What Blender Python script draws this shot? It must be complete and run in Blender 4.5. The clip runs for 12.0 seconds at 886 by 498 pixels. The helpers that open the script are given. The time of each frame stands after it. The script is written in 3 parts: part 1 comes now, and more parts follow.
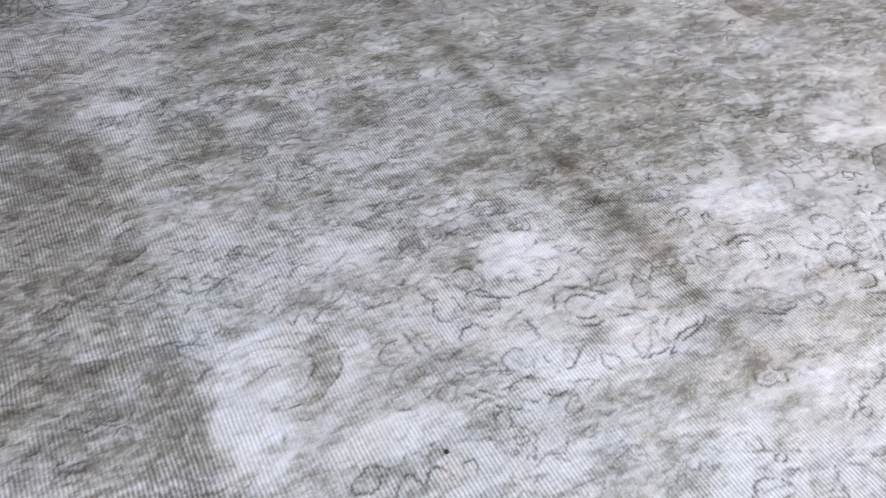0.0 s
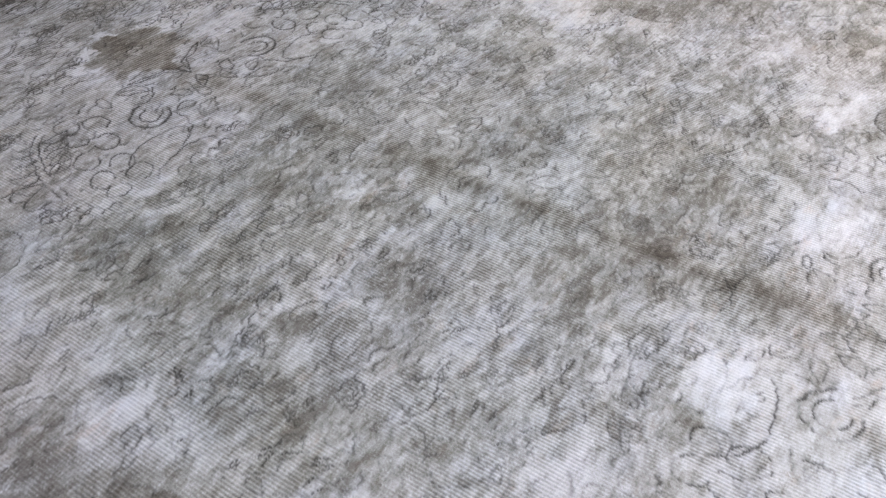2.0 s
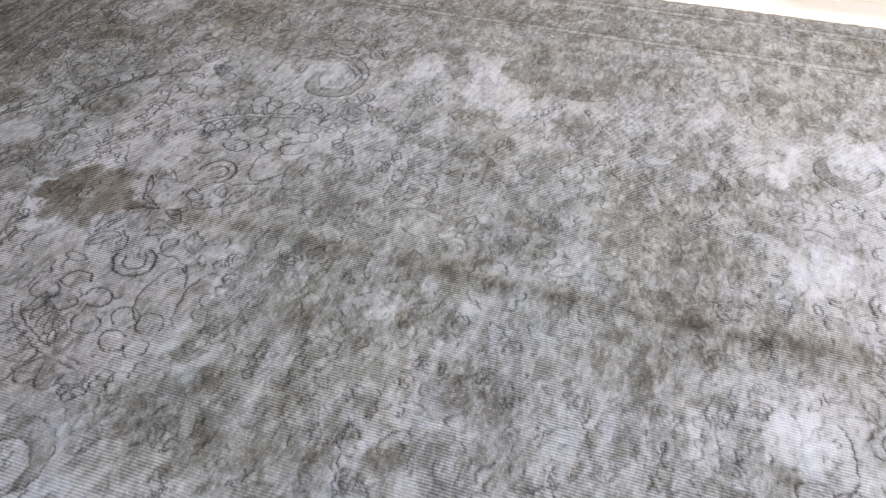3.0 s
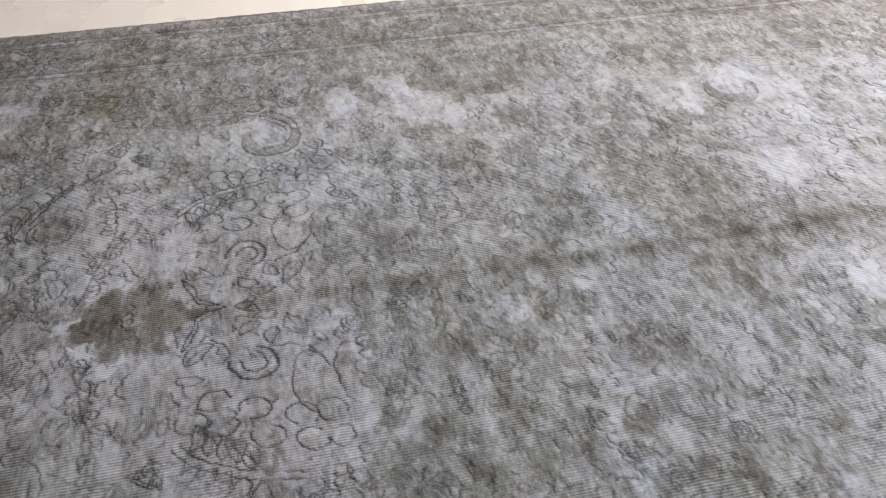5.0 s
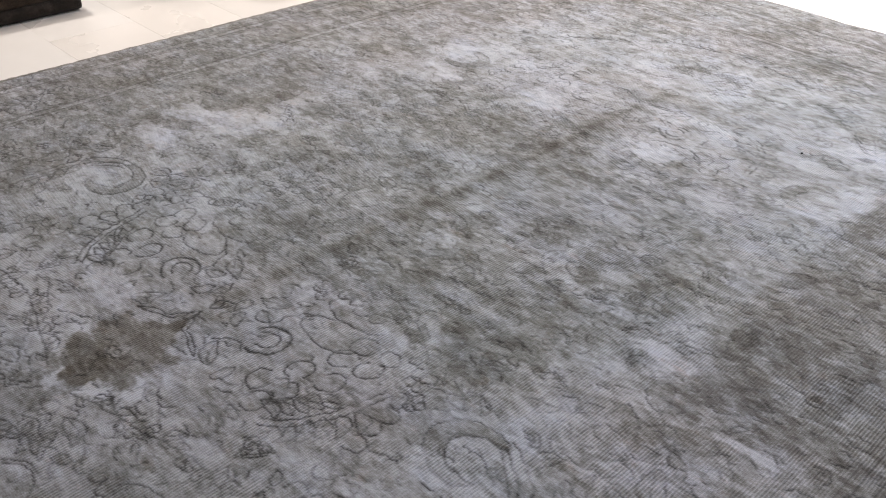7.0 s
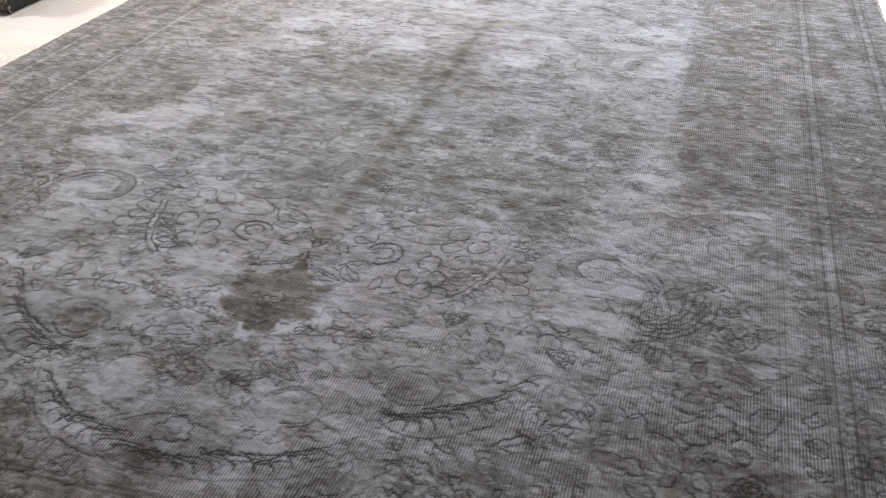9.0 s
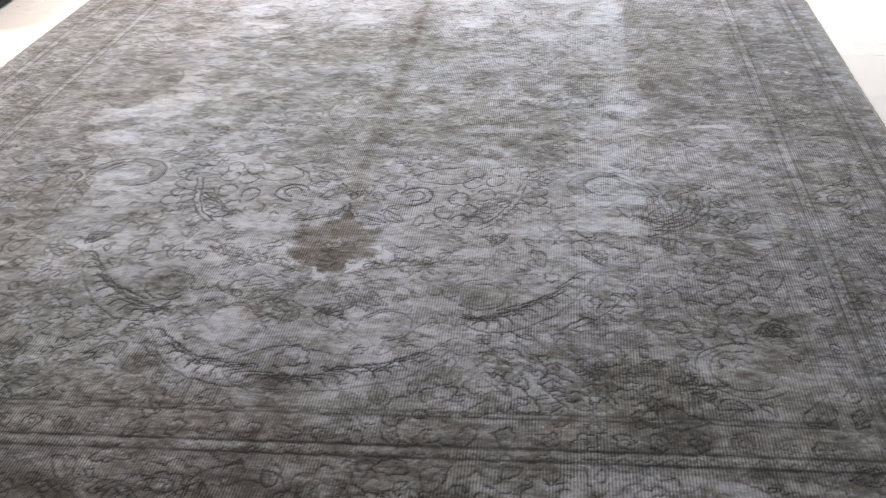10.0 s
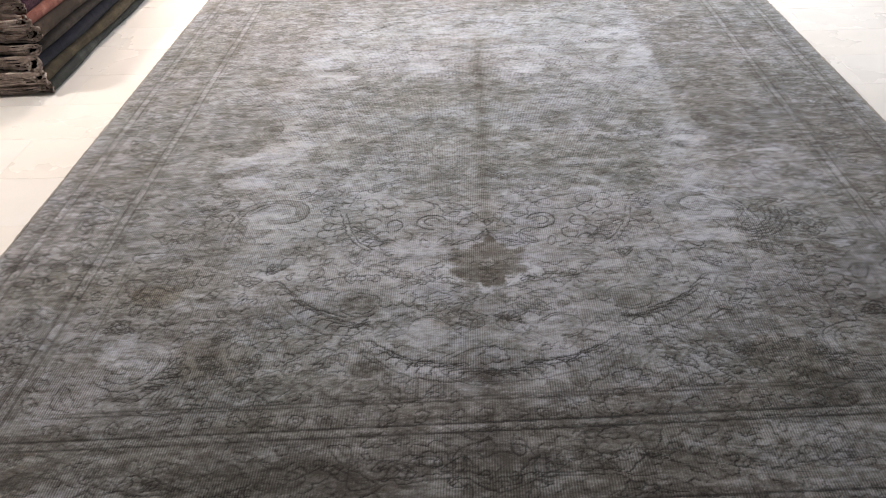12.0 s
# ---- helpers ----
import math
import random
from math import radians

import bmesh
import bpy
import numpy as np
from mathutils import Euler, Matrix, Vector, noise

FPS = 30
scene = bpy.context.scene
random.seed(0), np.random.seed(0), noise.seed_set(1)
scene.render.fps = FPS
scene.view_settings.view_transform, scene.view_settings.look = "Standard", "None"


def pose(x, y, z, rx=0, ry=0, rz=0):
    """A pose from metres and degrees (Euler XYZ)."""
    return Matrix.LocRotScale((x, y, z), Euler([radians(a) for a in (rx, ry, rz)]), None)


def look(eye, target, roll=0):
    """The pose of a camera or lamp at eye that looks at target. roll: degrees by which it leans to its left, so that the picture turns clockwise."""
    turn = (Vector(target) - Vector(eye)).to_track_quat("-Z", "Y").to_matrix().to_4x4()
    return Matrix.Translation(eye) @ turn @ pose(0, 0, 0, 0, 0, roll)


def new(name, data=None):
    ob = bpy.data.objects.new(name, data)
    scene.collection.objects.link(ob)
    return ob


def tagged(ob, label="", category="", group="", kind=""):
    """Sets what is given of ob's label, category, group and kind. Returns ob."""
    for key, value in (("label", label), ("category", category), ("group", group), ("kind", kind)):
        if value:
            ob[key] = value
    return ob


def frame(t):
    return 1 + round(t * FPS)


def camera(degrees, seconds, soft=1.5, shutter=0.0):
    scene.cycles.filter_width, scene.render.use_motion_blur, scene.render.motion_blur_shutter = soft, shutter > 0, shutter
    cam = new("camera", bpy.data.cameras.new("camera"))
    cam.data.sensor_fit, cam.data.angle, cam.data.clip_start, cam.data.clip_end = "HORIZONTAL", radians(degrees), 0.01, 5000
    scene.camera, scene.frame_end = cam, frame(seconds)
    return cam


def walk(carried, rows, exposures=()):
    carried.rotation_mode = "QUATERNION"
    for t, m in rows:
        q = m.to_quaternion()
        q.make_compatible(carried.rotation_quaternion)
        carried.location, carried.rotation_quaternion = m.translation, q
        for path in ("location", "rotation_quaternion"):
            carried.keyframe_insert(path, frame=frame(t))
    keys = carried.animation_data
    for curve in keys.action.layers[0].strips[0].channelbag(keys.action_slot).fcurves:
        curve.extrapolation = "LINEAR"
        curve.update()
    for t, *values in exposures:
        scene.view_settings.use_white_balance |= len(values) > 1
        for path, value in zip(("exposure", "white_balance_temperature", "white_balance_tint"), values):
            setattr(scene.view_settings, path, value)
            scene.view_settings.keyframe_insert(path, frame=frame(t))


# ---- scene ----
cam = camera(53.7, 12.0, soft=1.05)
PATH = [
    (0, (-0.008, 1.059, 0.897), (0.696, 2.392, -0.417), 2.3),
    (0.5, (-0.153, 1.19, 0.92), (0.657, 2.454, -0.402), 1.5),
    (1, (-0.246, 1.328, 0.942), (0.803, 2.439, -0.348), 1.2),
    (1.5, (-0.234, 1.575, 0.935), (0.925, 2.522, -0.391), -0.3),
    (2, (-0.259, 1.79, 0.966), (0.946, 2.628, -0.393), -1.8),
    (2.5, (-0.347, 1.98, 1.016), (1.01, 2.642, -0.294), -0.4),
    (3, (-0.389, 2.152, 1.045), (1.084, 2.638, -0.217), 0.2),
    (3.2, (-0.385, 2.245, 1.033), (1.102, 2.689, -0.228), -1.0),
    (4.8, (-0.515, 2.914, 1.108), (1.025, 2.656, -0.141), -0.5),
    (5, (-0.507, 2.98, 1.091), (1.032, 2.656, -0.144), -0.6),
    (5.5, (-0.47, 3.142, 1.067), (1.006, 2.524, -0.134), -0.8),
    (6, (-0.466, 3.281, 1.063), (0.902, 2.377, -0.081), 0.6),
    (6.5, (-0.548, 3.523, 1.08), (0.7, 2.433, -0.04), 2.2),
    (7, (-0.498, 3.728, 1.053), (0.681, 2.559, -0.061), 1.6),
    (7.2, (-0.444, 3.814, 1.033), (0.691, 2.598, -0.078), 0.8),
    (8.8, (-0.054, 4.48, 1.051), (0.53, 2.929, -0.069), 0.8),
    (9, (0.038, 4.542, 1.057), (0.515, 2.945, -0.049), 0.6),
    (9.5, (0.177, 4.718, 1.099), (0.534, 3.115, -0.042), -1.0),
    (10, (0.281, 4.878, 1.117), (0.521, 3.254, -0.025), -2.5),
    (10.5, (0.373, 4.999, 1.149), (0.459, 3.326, 0.057), -0.5),
    (11, (0.513, 5.016, 1.171), (0.605, 3.331, 0.099), -0.7),
    (11.5, (0.644, 5.102, 1.228), (0.749, 3.418, 0.153), -1.4),
    (12, (0.802, 5.221, 1.286), (0.869, 3.538, 0.208), -2.4),
]
EXPO = [(0.0, 0.41, 6340, 10), (0.5, 0.68, 6350, 10), (1.0, 0.47, 6370, 10), (1.5, 0.28, 6390, 10), (2.0, 0.50, 6420, 10), (2.5, 0.74, 6470, 10), (3.0, 0.42, 6490, 10),
        (5.0, 0.26, 6540, 10), (5.5, 0.26, 6540, 10), (6.0, 0.13, 6640, 10), (6.5, -0.20, 6590, 10), (7.0, 0.02, 6540, 10), (9.0, 0.17, 6490, 10),
        (9.5, 0.26, 6490, 10), (10.0, 0.52, 6490, 10), (10.5, 0.15, 6590, 10), (12.0, 0.18, 6690, 10)]
walk(cam, [(t, look(eye, target, roll)) for t, eye, target, roll in PATH], EXPO)

# ---- light: warm ceiling spots at the far end and over the stacks, cooler light over the rest ----
world = bpy.data.worlds.new("showroom_air")
scene.world = world
world.use_nodes = True
world.node_tree.nodes["Background"].inputs[0].default_value = (0.75, 0.82, 1.0, 1)
world.node_tree.nodes["Background"].inputs[1].default_value = 0.15
ROOM = (-2.4, 4.1, -1.9, 6.3, 2.9)  # x0, x1, y0, y1, ceiling


def ceiling_lamp(x, y, watts, colour, size, spread=160):
    d = bpy.data.lights.new("ceiling_lamp", "AREA")
    d.shape, d.size, d.energy, d.color, d.spread = "DISK", size, watts, colour, radians(spread)
    ob = new("ceiling_lamp", d)
    ob.matrix_world = pose(x, y, ROOM[4] - 0.03)
    return ob


WARM, NEUTRAL, COOL = (1.0, 0.86, 0.77), (0.90, 0.925, 1.0), (0.80, 0.90, 1.0)
ceiling_lamp(3.15, 0.7, 34, WARM, 0.7)
ceiling_lamp(2.1, -1.0, 150, WARM, 0.9)
ceiling_lamp(0.3, -0.6, 92, NEUTRAL, 0.5)
ceiling_lamp(-1.7, 0.6, 52, COOL, 0.5)
ceiling_lamp(3.85, 2.2, 68, (0.98, 0.92, 0.87), 0.35)


# ---- materials ----
def material(name):
    m = bpy.data.materials.new(name)
    m.use_nodes = True
    nt = m.node_tree
    return m, nt, nt.nodes["Principled BSDF"]


def node(nt, kind, **inputs):
    n = nt.nodes.new(kind)
    for k, v in inputs.items():
        n.inputs[k.replace("_", " ")].default_value = v
    return n


def mixed(nt, fac, a, b, how="MIX"):
    """Mix of two colours; each of fac, a and b is a socket or a value."""
    n = nt.nodes.new("ShaderNodeMix")
    n.data_type, n.blend_type = "RGBA", how
    for i, v in ((0, fac), (6, a), (7, b)):
        if isinstance(v, bpy.types.NodeSocket):
            nt.links.new(v, n.inputs[i])
        else:
            n.inputs[i].default_value = v if i == 0 else (*v, 1)
    return n.outputs[2]


def sum_of(nt, a, b, how="ADD"):
    n = nt.nodes.new("ShaderNodeMath")
    n.operation = how
    for i, v in ((0, a), (1, b)):
        if isinstance(v, bpy.types.NodeSocket):
            nt.links.new(v, n.inputs[i])
        else:
            n.inputs[i].default_value = v
    return n.outputs[0]


def ramp(nt, fac, stops):
    n = nt.nodes.new("ShaderNodeValToRGB")
    el = n.color_ramp.elements
    while len(el) < len(stops):
        el.new(0.5)
    for e, (p, c) in zip(el, stops):
        e.position, e.color = p, (*c, 1)
    nt.links.new(fac, n.inputs[0])
    return n.outputs[0]


def stretched(nt, scale, rot=0.0):
    tc = nt.nodes.new("ShaderNodeTexCoord")
    mp = nt.nodes.new("ShaderNodeMapping")
    mp.inputs["Scale"].default_value = scale
    mp.inputs["Rotation"].default_value = (0, 0, rot)
    nt.links.new(tc.outputs["Object"], mp.inputs["Vector"])
    return mp.outputs[0]


def noise_of(nt, vec, scale, detail=4.0, rough=0.6):
    n = node(nt, "ShaderNodeTexNoise", Scale=scale, Detail=detail, Roughness=rough)
    nt.links.new(vec, n.inputs["Vector"])
    return n.outputs[0]


def bumped(nt, bsdf, height, strength, distance):
    b = node(nt, "ShaderNodeBump", Strength=strength, Distance=distance)
    nt.links.new(height, b.inputs["Height"])
    nt.links.new(b.outputs[0], bsdf.inputs["Normal"])


def pile_material():
    """Worn wool: worn tone with some painted light, ink, brown and green dye come with the weave; yarn streaks and
    ribs are added here.
    """
    m, nt, bsdf = material("worn_wool_pile")
    at = nt.nodes.new("ShaderNodeAttribute")
    at.attribute_name = "weave"
    sep = nt.nodes.new("ShaderNodeSeparateColor")
    nt.links.new(at.outputs["Color"], sep.inputs[0])
    wear_light, ink, dye = sep.outputs[0], sep.outputs[1], sep.outputs[2]
    green = at.outputs["Alpha"]
    rows = noise_of(nt, stretched(nt, (55, 240, 1)), 1.0, 3.0)
    cols = noise_of(nt, stretched(nt, (260, 60, 1)), 1.0, 2.0)
    yarn = noise_of(nt, stretched(nt, (1, 1, 1)), 420.0, 2.0)
    ribs = []
    for d, scale in (("X", 57.0), ("Y", 95.0)):
        w = node(nt, "ShaderNodeTexWave", Scale=scale, Distortion=1.4, Detail=1.0)
        w.inputs["Detail Scale"].default_value = 0.4
        w.bands_direction = d
        nt.links.new(stretched(nt, (1, 1, 1)), w.inputs["Vector"])
        ribs.append(w.outputs["Fac"])
    rib, row = ribs
    bare = ramp(nt, noise_of(nt, stretched(nt, (1, 1, 1)), 5.5, 3.0), [(0.40, (0.12, 0.12, 0.12)), (0.58, (1, 1, 1))])
    rib = sum_of(nt, rib, bare, "MULTIPLY")
    wear_light = sum_of(nt, wear_light, sum_of(nt, sum_of(nt, rib, -0.3), 0.23, "MULTIPLY"))
    v = sum_of(nt, wear_light, sum_of(nt, sum_of(nt, rows, -0.5), 0.26, "MULTIPLY"))
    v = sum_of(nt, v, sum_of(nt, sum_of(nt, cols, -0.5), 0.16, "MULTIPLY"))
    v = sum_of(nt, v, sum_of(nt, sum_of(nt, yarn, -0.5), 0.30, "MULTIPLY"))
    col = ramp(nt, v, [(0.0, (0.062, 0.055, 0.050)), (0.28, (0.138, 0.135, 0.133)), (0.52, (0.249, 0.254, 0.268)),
                       (0.76, (0.375, 0.380, 0.420)), (1.0, (0.455, 0.465, 0.53))])
    col = mixed(nt, dye, col, (0.83, 0.745, 0.61), "MULTIPLY")
    col = mixed(nt, green, col, (0.90, 0.945, 0.925), "MULTIPLY")
    cold = ramp(nt, noise_of(nt, stretched(nt, (1, 1.6, 1)), 7.0, 4.0, 0.65), [(0.46, (0, 0, 0)), (0.66, (1, 1, 1))])
    col = mixed(nt, cold, col, (0.93, 0.95, 1.0), "MULTIPLY")
    rust = ramp(nt, noise_of(nt, stretched(nt, (1.3, 2.4, 1), 0.3), 11.0, 4.0, 0.7), [(0.58, (0, 0, 0)), (0.72, (1, 1, 1))])
    col = mixed(nt, rust, col, (0.97, 0.89, 0.83), "MULTIPLY")
    col = mixed(nt, ink, col, (0.15, 0.145, 0.14), "MULTIPLY")
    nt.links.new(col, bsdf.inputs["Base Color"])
    bsdf.inputs["Roughness"].default_value = 0.85
    bsdf.inputs["Sheen Weight"].default_value = 0.12
    bsdf.inputs["Sheen Roughness"].default_value = 0.45
    bsdf.inputs["Specular IOR Level"].default_value = 0.2
    h = sum_of(nt, sum_of(nt, rib, 1.3, "MULTIPLY"), sum_of(nt, sum_of(nt, row, 0.15, "MULTIPLY"), sum_of(nt, yarn, 1.2, "MULTIPLY")))
    bumped(nt, bsdf, h, 0.55, 0.0016)
    return m


def cloth_material(name, a, b, c):
    """Overdyed wool of a folded rug: ground a, worn spots b, faded pattern c."""
    m, nt, bsdf = material(name)
    oi = nt.nodes.new("ShaderNodeObjectInfo")
    tc = nt.nodes.new("ShaderNodeTexCoord")
    off = nt.nodes.new("ShaderNodeVectorMath")
    off.operation = "ADD"
    nt.links.new(tc.outputs["Object"], off.inputs[0])
    nt.links.new(oi.outputs["Random"], off.inputs[1])
    big, fine = noise_of(nt, off.outputs[0], 13.0, 7.0, 0.72), noise_of(nt, off.outputs[0], 230.0, 3.0)
    col = ramp(nt, big, [(0.36, tuple(0.55 * x for x in a)), (0.48, a), (0.56, c), (0.66, b)])
    col = mixed(nt, ramp(nt, fine, [(0.35, (0, 0, 0)), (0.75, (1, 1, 1))]), col, tuple(min(1, 1.7 * x + 0.003) for x in a))
    nt.links.new(col, bsdf.inputs["Base Color"])
    bsdf.inputs["Roughness"].default_value = 0.9
    bsdf.inputs["Sheen Weight"].default_value = 0.05
    bsdf.inputs["Specular IOR Level"].default_value = 0.15
    bumped(nt, bsdf, sum_of(nt, fine, sum_of(nt, big, 3.0, "MULTIPLY")), 0.8, 0.004)
    return m


def marble_material():
    """Cream polished marble; every tile has its own tone and veins."""
    m, nt, bsdf = material("cream_marble")
    oi = nt.nodes.new("ShaderNodeObjectInfo")
    tc = nt.nodes.new("ShaderNodeTexCoord")
    sh = nt.nodes.new("ShaderNodeVectorMath")
    sh.operation = "MULTIPLY_ADD"
    nt.links.new(oi.outputs["Random"], sh.inputs[0])
    sh.inputs[1].default_value = (37, 53, 11)
    nt.links.new(tc.outputs["Object"], sh.inputs[2])
    cloud = noise_of(nt, sh.outputs[0], 3.2, 4.0, 0.5)
    vein = noise_of(nt, sh.outputs[0], 2.2, 5.0, 0.6)
    col = ramp(nt, cloud, [(0.2, (0.64, 0.612, 0.582)), (0.5, (0.665, 0.64, 0.61)), (0.8, (0.69, 0.667, 0.64))])
    col = mixed(nt, ramp(nt, vein, [(0.36, (0, 0, 0)), (0.50, (0.12, 0.12, 0.12)), (0.64, (0, 0, 0))]), col, (0.53, 0.505, 0.47))
    tone = ramp(nt, oi.outputs["Random"], [(0.0, (0.93, 0.93, 0.925)), (0.3, (1, 0.985, 0.965)), (1.0, (1, 1, 1))])
    col = mixed(nt, 1.0, col, tone, "MULTIPLY")
    nt.links.new(col, bsdf.inputs["Base Color"])
    nt.links.new(sum_of(nt, sum_of(nt, cloud, 0.08, "MULTIPLY"), 0.24), bsdf.inputs["Roughness"])
    return m


def plaster_material(name, c):
    m, nt, bsdf = material(name)
    n = noise_of(nt, stretched(nt, (1, 1, 1)), 3.0, 6.0)
    f = noise_of(nt, stretched(nt, (1, 1, 1)), 140.0, 3.0)
    nt.links.new(ramp(nt, n, [(0.3, tuple(0.92 * x for x in c)), (0.7, c)]), bsdf.inputs["Base Color"])
    bsdf.inputs["Roughness"].default_value = 0.8
    bumped(nt, bsdf, f, 0.15, 0.002)
    return m


PILE, MARBLE = pile_material(), marble_material()
WALL, GROUT = plaster_material("wall_plaster", (0.42, 0.42, 0.43)), plaster_material("pale_grout", (0.70, 0.68, 0.65))
BINDING = cloth_material("overcast_yarn", (0.19, 0.178, 0.16), (0.34, 0.325, 0.30), (0.25, 0.235, 0.21))
RAW = cloth_material("raw_edge_yarn", (0.26, 0.21, 0.185), (0.74, 0.66, 0.60), (0.48, 0.40, 0.36))


# ---- building helpers ----
def part(name, bm, mat, parent=None, label=""):
    me = bpy.data.meshes.new(name)
    bm.to_mesh(me)
    bm.free()
    me.materials.append(mat)
    ob = new(name, me)
    if parent:
        ob.parent = parent
    if label:
        ob["label"] = label
    return ob


def box(bm, x0, x1, y0, y1, z0, z1, bevel=0.0):
    r = bmesh.ops.create_cube(bm, size=1, matrix=Matrix.LocRotScale(
        ((x0 + x1) / 2, (y0 + y1) / 2, (z0 + z1) / 2), None, (x1 - x0, y1 - y0, z1 - z0)))
    if bevel:
        es = {e for v in r["verts"] for e in v.link_edges}
        bmesh.ops.bevel(bm, geom=list(es), offset=bevel, segments=1, affect="EDGES")
    return bm


def mesh_of(name, verts, faces, mat, smooth=True):
    me = bpy.data.meshes.new(name)
    me.from_pydata(verts, [], faces)
    me.materials.append(mat)
    if smooth:
        me.shade_smooth()
    me.update()
    return me


# ---- the room shell ----
RX0, RX1, RY0, RY1, RH = ROOM
floor = tagged(part("floor", box(bmesh.new(), RX0, RX1, RY0, RY1, -0.15, -0.0006), GROUT),
               "cream marble tile floor with fine pale joints", "floor", kind="structure")
for name, b in (("wall_north", (RX0 - 0.4, RX1 + 0.4, RY1, RY1 + 0.4)), ("wall_south", (RX0 - 0.4, RX1 + 0.4, RY0 - 0.4, RY0)),
                ("wall_west", (RX0 - 0.4, RX0, RY0, RY1)), ("wall_east", (RX1, RX1 + 0.4, RY0, RY1))):
    tagged(part(name, box(bmesh.new(), *b, -0.15, RH), WALL), "plain pale plastered showroom wall", "wall", kind="structure")
tagged(part("ceiling", box(bmesh.new(), RX0 - 0.4, RX1 + 0.4, RY0 - 0.4, RY1 + 0.4, RH, RH + 0.2), WALL),
       "plain pale showroom ceiling", "ceiling", kind="structure")

# ---- the rug: a symmetrical floral field in a wide border, drawn into the pile ----
CX, CY = 0.754, 2.42
HW, HL = 1.347, 1.872          # half width, half length
STEP = 0.0027                  # one knot
FX, FY = 0.690, 1.300          # half size of the field
TX, TY = 0.964, 1.392          # thin line inside the guard
GX, GY = 1.064, 1.480          # inner guard stripe
OX, OY = 1.270, 1.700          # outer guard stripe
NX, NY = int(2 * HW / STEP) + 1, int(2 * HL / STEP) + 1
rng = np.random.default_rng(7)
gu, gv = np.linspace(-HW, HW, NX), np.linspace(-HL, HL, NY)
U, V = np.meshgrid(gu, gv)


def smooth01(t):
    t = np.clip(t, 0, 1)
    return t * t * (3 - 2 * t)


def patchy(sx, sy, octaves=4, gain=0.55):
    """Cloudy noise of about 0 to 1 over the rug; sx and sy are the sizes of its largest clouds in metres."""
    out, amp, tot = np.zeros((NY, NX)), 1.0, 0.0
    for _ in range(octaves):
        mx, my = int(2 * HW / sx) + 3, int(2 * HL / sy) + 3
        g = rng.random((my, mx))
        fx, fy = (gu + HW) / sx + rng.random(), (gv + HL) / sy + rng.random()
        ix, iy = np.minimum(fx.astype(int), mx - 2), np.minimum(fy.astype(int), my - 2)
        tx, ty = smooth01(fx - ix)[None, :], smooth01(fy - iy)[:, None]
        a, b = g[iy][:, ix], g[iy][:, ix + 1]
        c, d = g[iy + 1][:, ix], g[iy + 1][:, ix + 1]
        out += amp * ((a * (1 - tx) + b * tx) * (1 - ty) + (c * (1 - tx) + d * tx) * ty)
        tot, amp, sx, sy = tot + amp, amp * gain, sx / 2, sy / 2
    return out / tot


ink, tone = np.zeros((NY, NX)), np.zeros((NY, NX))
taken = []


def claim(x, y, r):
    taken.append((abs(x), abs(y), r))


warp_a, warp_b = patchy(0.35, 0.35, 3), patchy(0.35, 0.35, 3)
jit_a, jit_b = patchy(0.030, 0.030, 3, 0.8), patchy(0.030, 0.030, 3, 0.8)
CORNERS = ((1, 1), (-1, 1), (1, -1), (-1, -1))


def skewed(u, v):
    """One end of the rug was woven a little aslant."""
    return v + 0.045 * u * smooth01((v - 0.95) / 0.45)


def cell(p):
    return (np.clip(((p[:, 0] + HW) / STEP).round().astype(int), 0, NX - 1),
            np.clip(((skewed(p[:, 0], p[:, 1]) + HL) / STEP).round().astype(int), 0, NY - 1))


def warped(p):
    """The weaver's unevenness: a slow drift of up to a centimetre and a half."""
    i, j = cell(p)
    return p + np.stack([0.05 * (warp_a[j, i] - 0.5) + 0.013 * (jit_a[j, i] - 0.5), 0.05 * (warp_b[j, i] - 0.5) + 0.013 * (jit_b[j, i] - 0.5)], 1)


def dense(p):
    p = np.asarray(p, float)
    d = np.r_[0, np.cumsum(np.hypot(*np.diff(p, axis=0).T))]
    t = np.arange(0, d[-1], 0.0016)
    return np.stack([np.interp(t, d, p[:, 0]), np.interp(t, d, p[:, 1])], 1)


def stroke(p, dark=1.0, copies=CORNERS, thick=False, straight=False, into=None):
    """A drawn line, one knot wide; it reads best where it runs along the rows."""
    p = dense(p)
    if len(p) < 3:
        return
    tan = np.gradient(p, axis=0)
    dark = dark * (0.62 + 0.38 * np.abs(tan[:, 0]) / (np.hypot(*tan.T) + 1e-9))
    for s in copies:
        q = p * s if straight else warped(p * s)
        i, j = cell(q)
        target = ink if into is None else into
        np.maximum.at(target, (j, i), dark)
        if thick:
            np.maximum.at(target, (np.minimum(j + 1, NY - 1), i), 0.7 * dark)


def filled(p, amount, copies=CORNERS):
    """Adds amount to the tone inside the closed line p."""
    p = np.asarray(p, float)[:: max(1, len(p) // 28)]
    for s in copies:
        q = warped(p * s)
        i, j = cell(q)
        i0, i1, j0, j1 = i.min(), i.max() + 1, j.min(), j.max() + 1
        u, v = np.meshgrid(gu[i0:i1], gv[j0:j1])
        inside = np.zeros(u.shape, bool)
        for (x0, y0), (x1, y1) in zip(q, np.roll(q, -1, 0)):
            if y0 != y1:
                inside ^= ((y0 > v) != (y1 > v)) & (u < (x1 - x0) * (v - y0) / (y1 - y0) + x0)
        tone[j0:j1, i0:i1] += amount * inside


def turned(p, x, y, a, s=1.0):
    p = np.asarray(p, float) * s
    c, d = math.cos(a), math.sin(a)
    return np.stack([x + c * p[:, 0] - d * p[:, 1], y + d * p[:, 0] + c * p[:, 1]], 1)


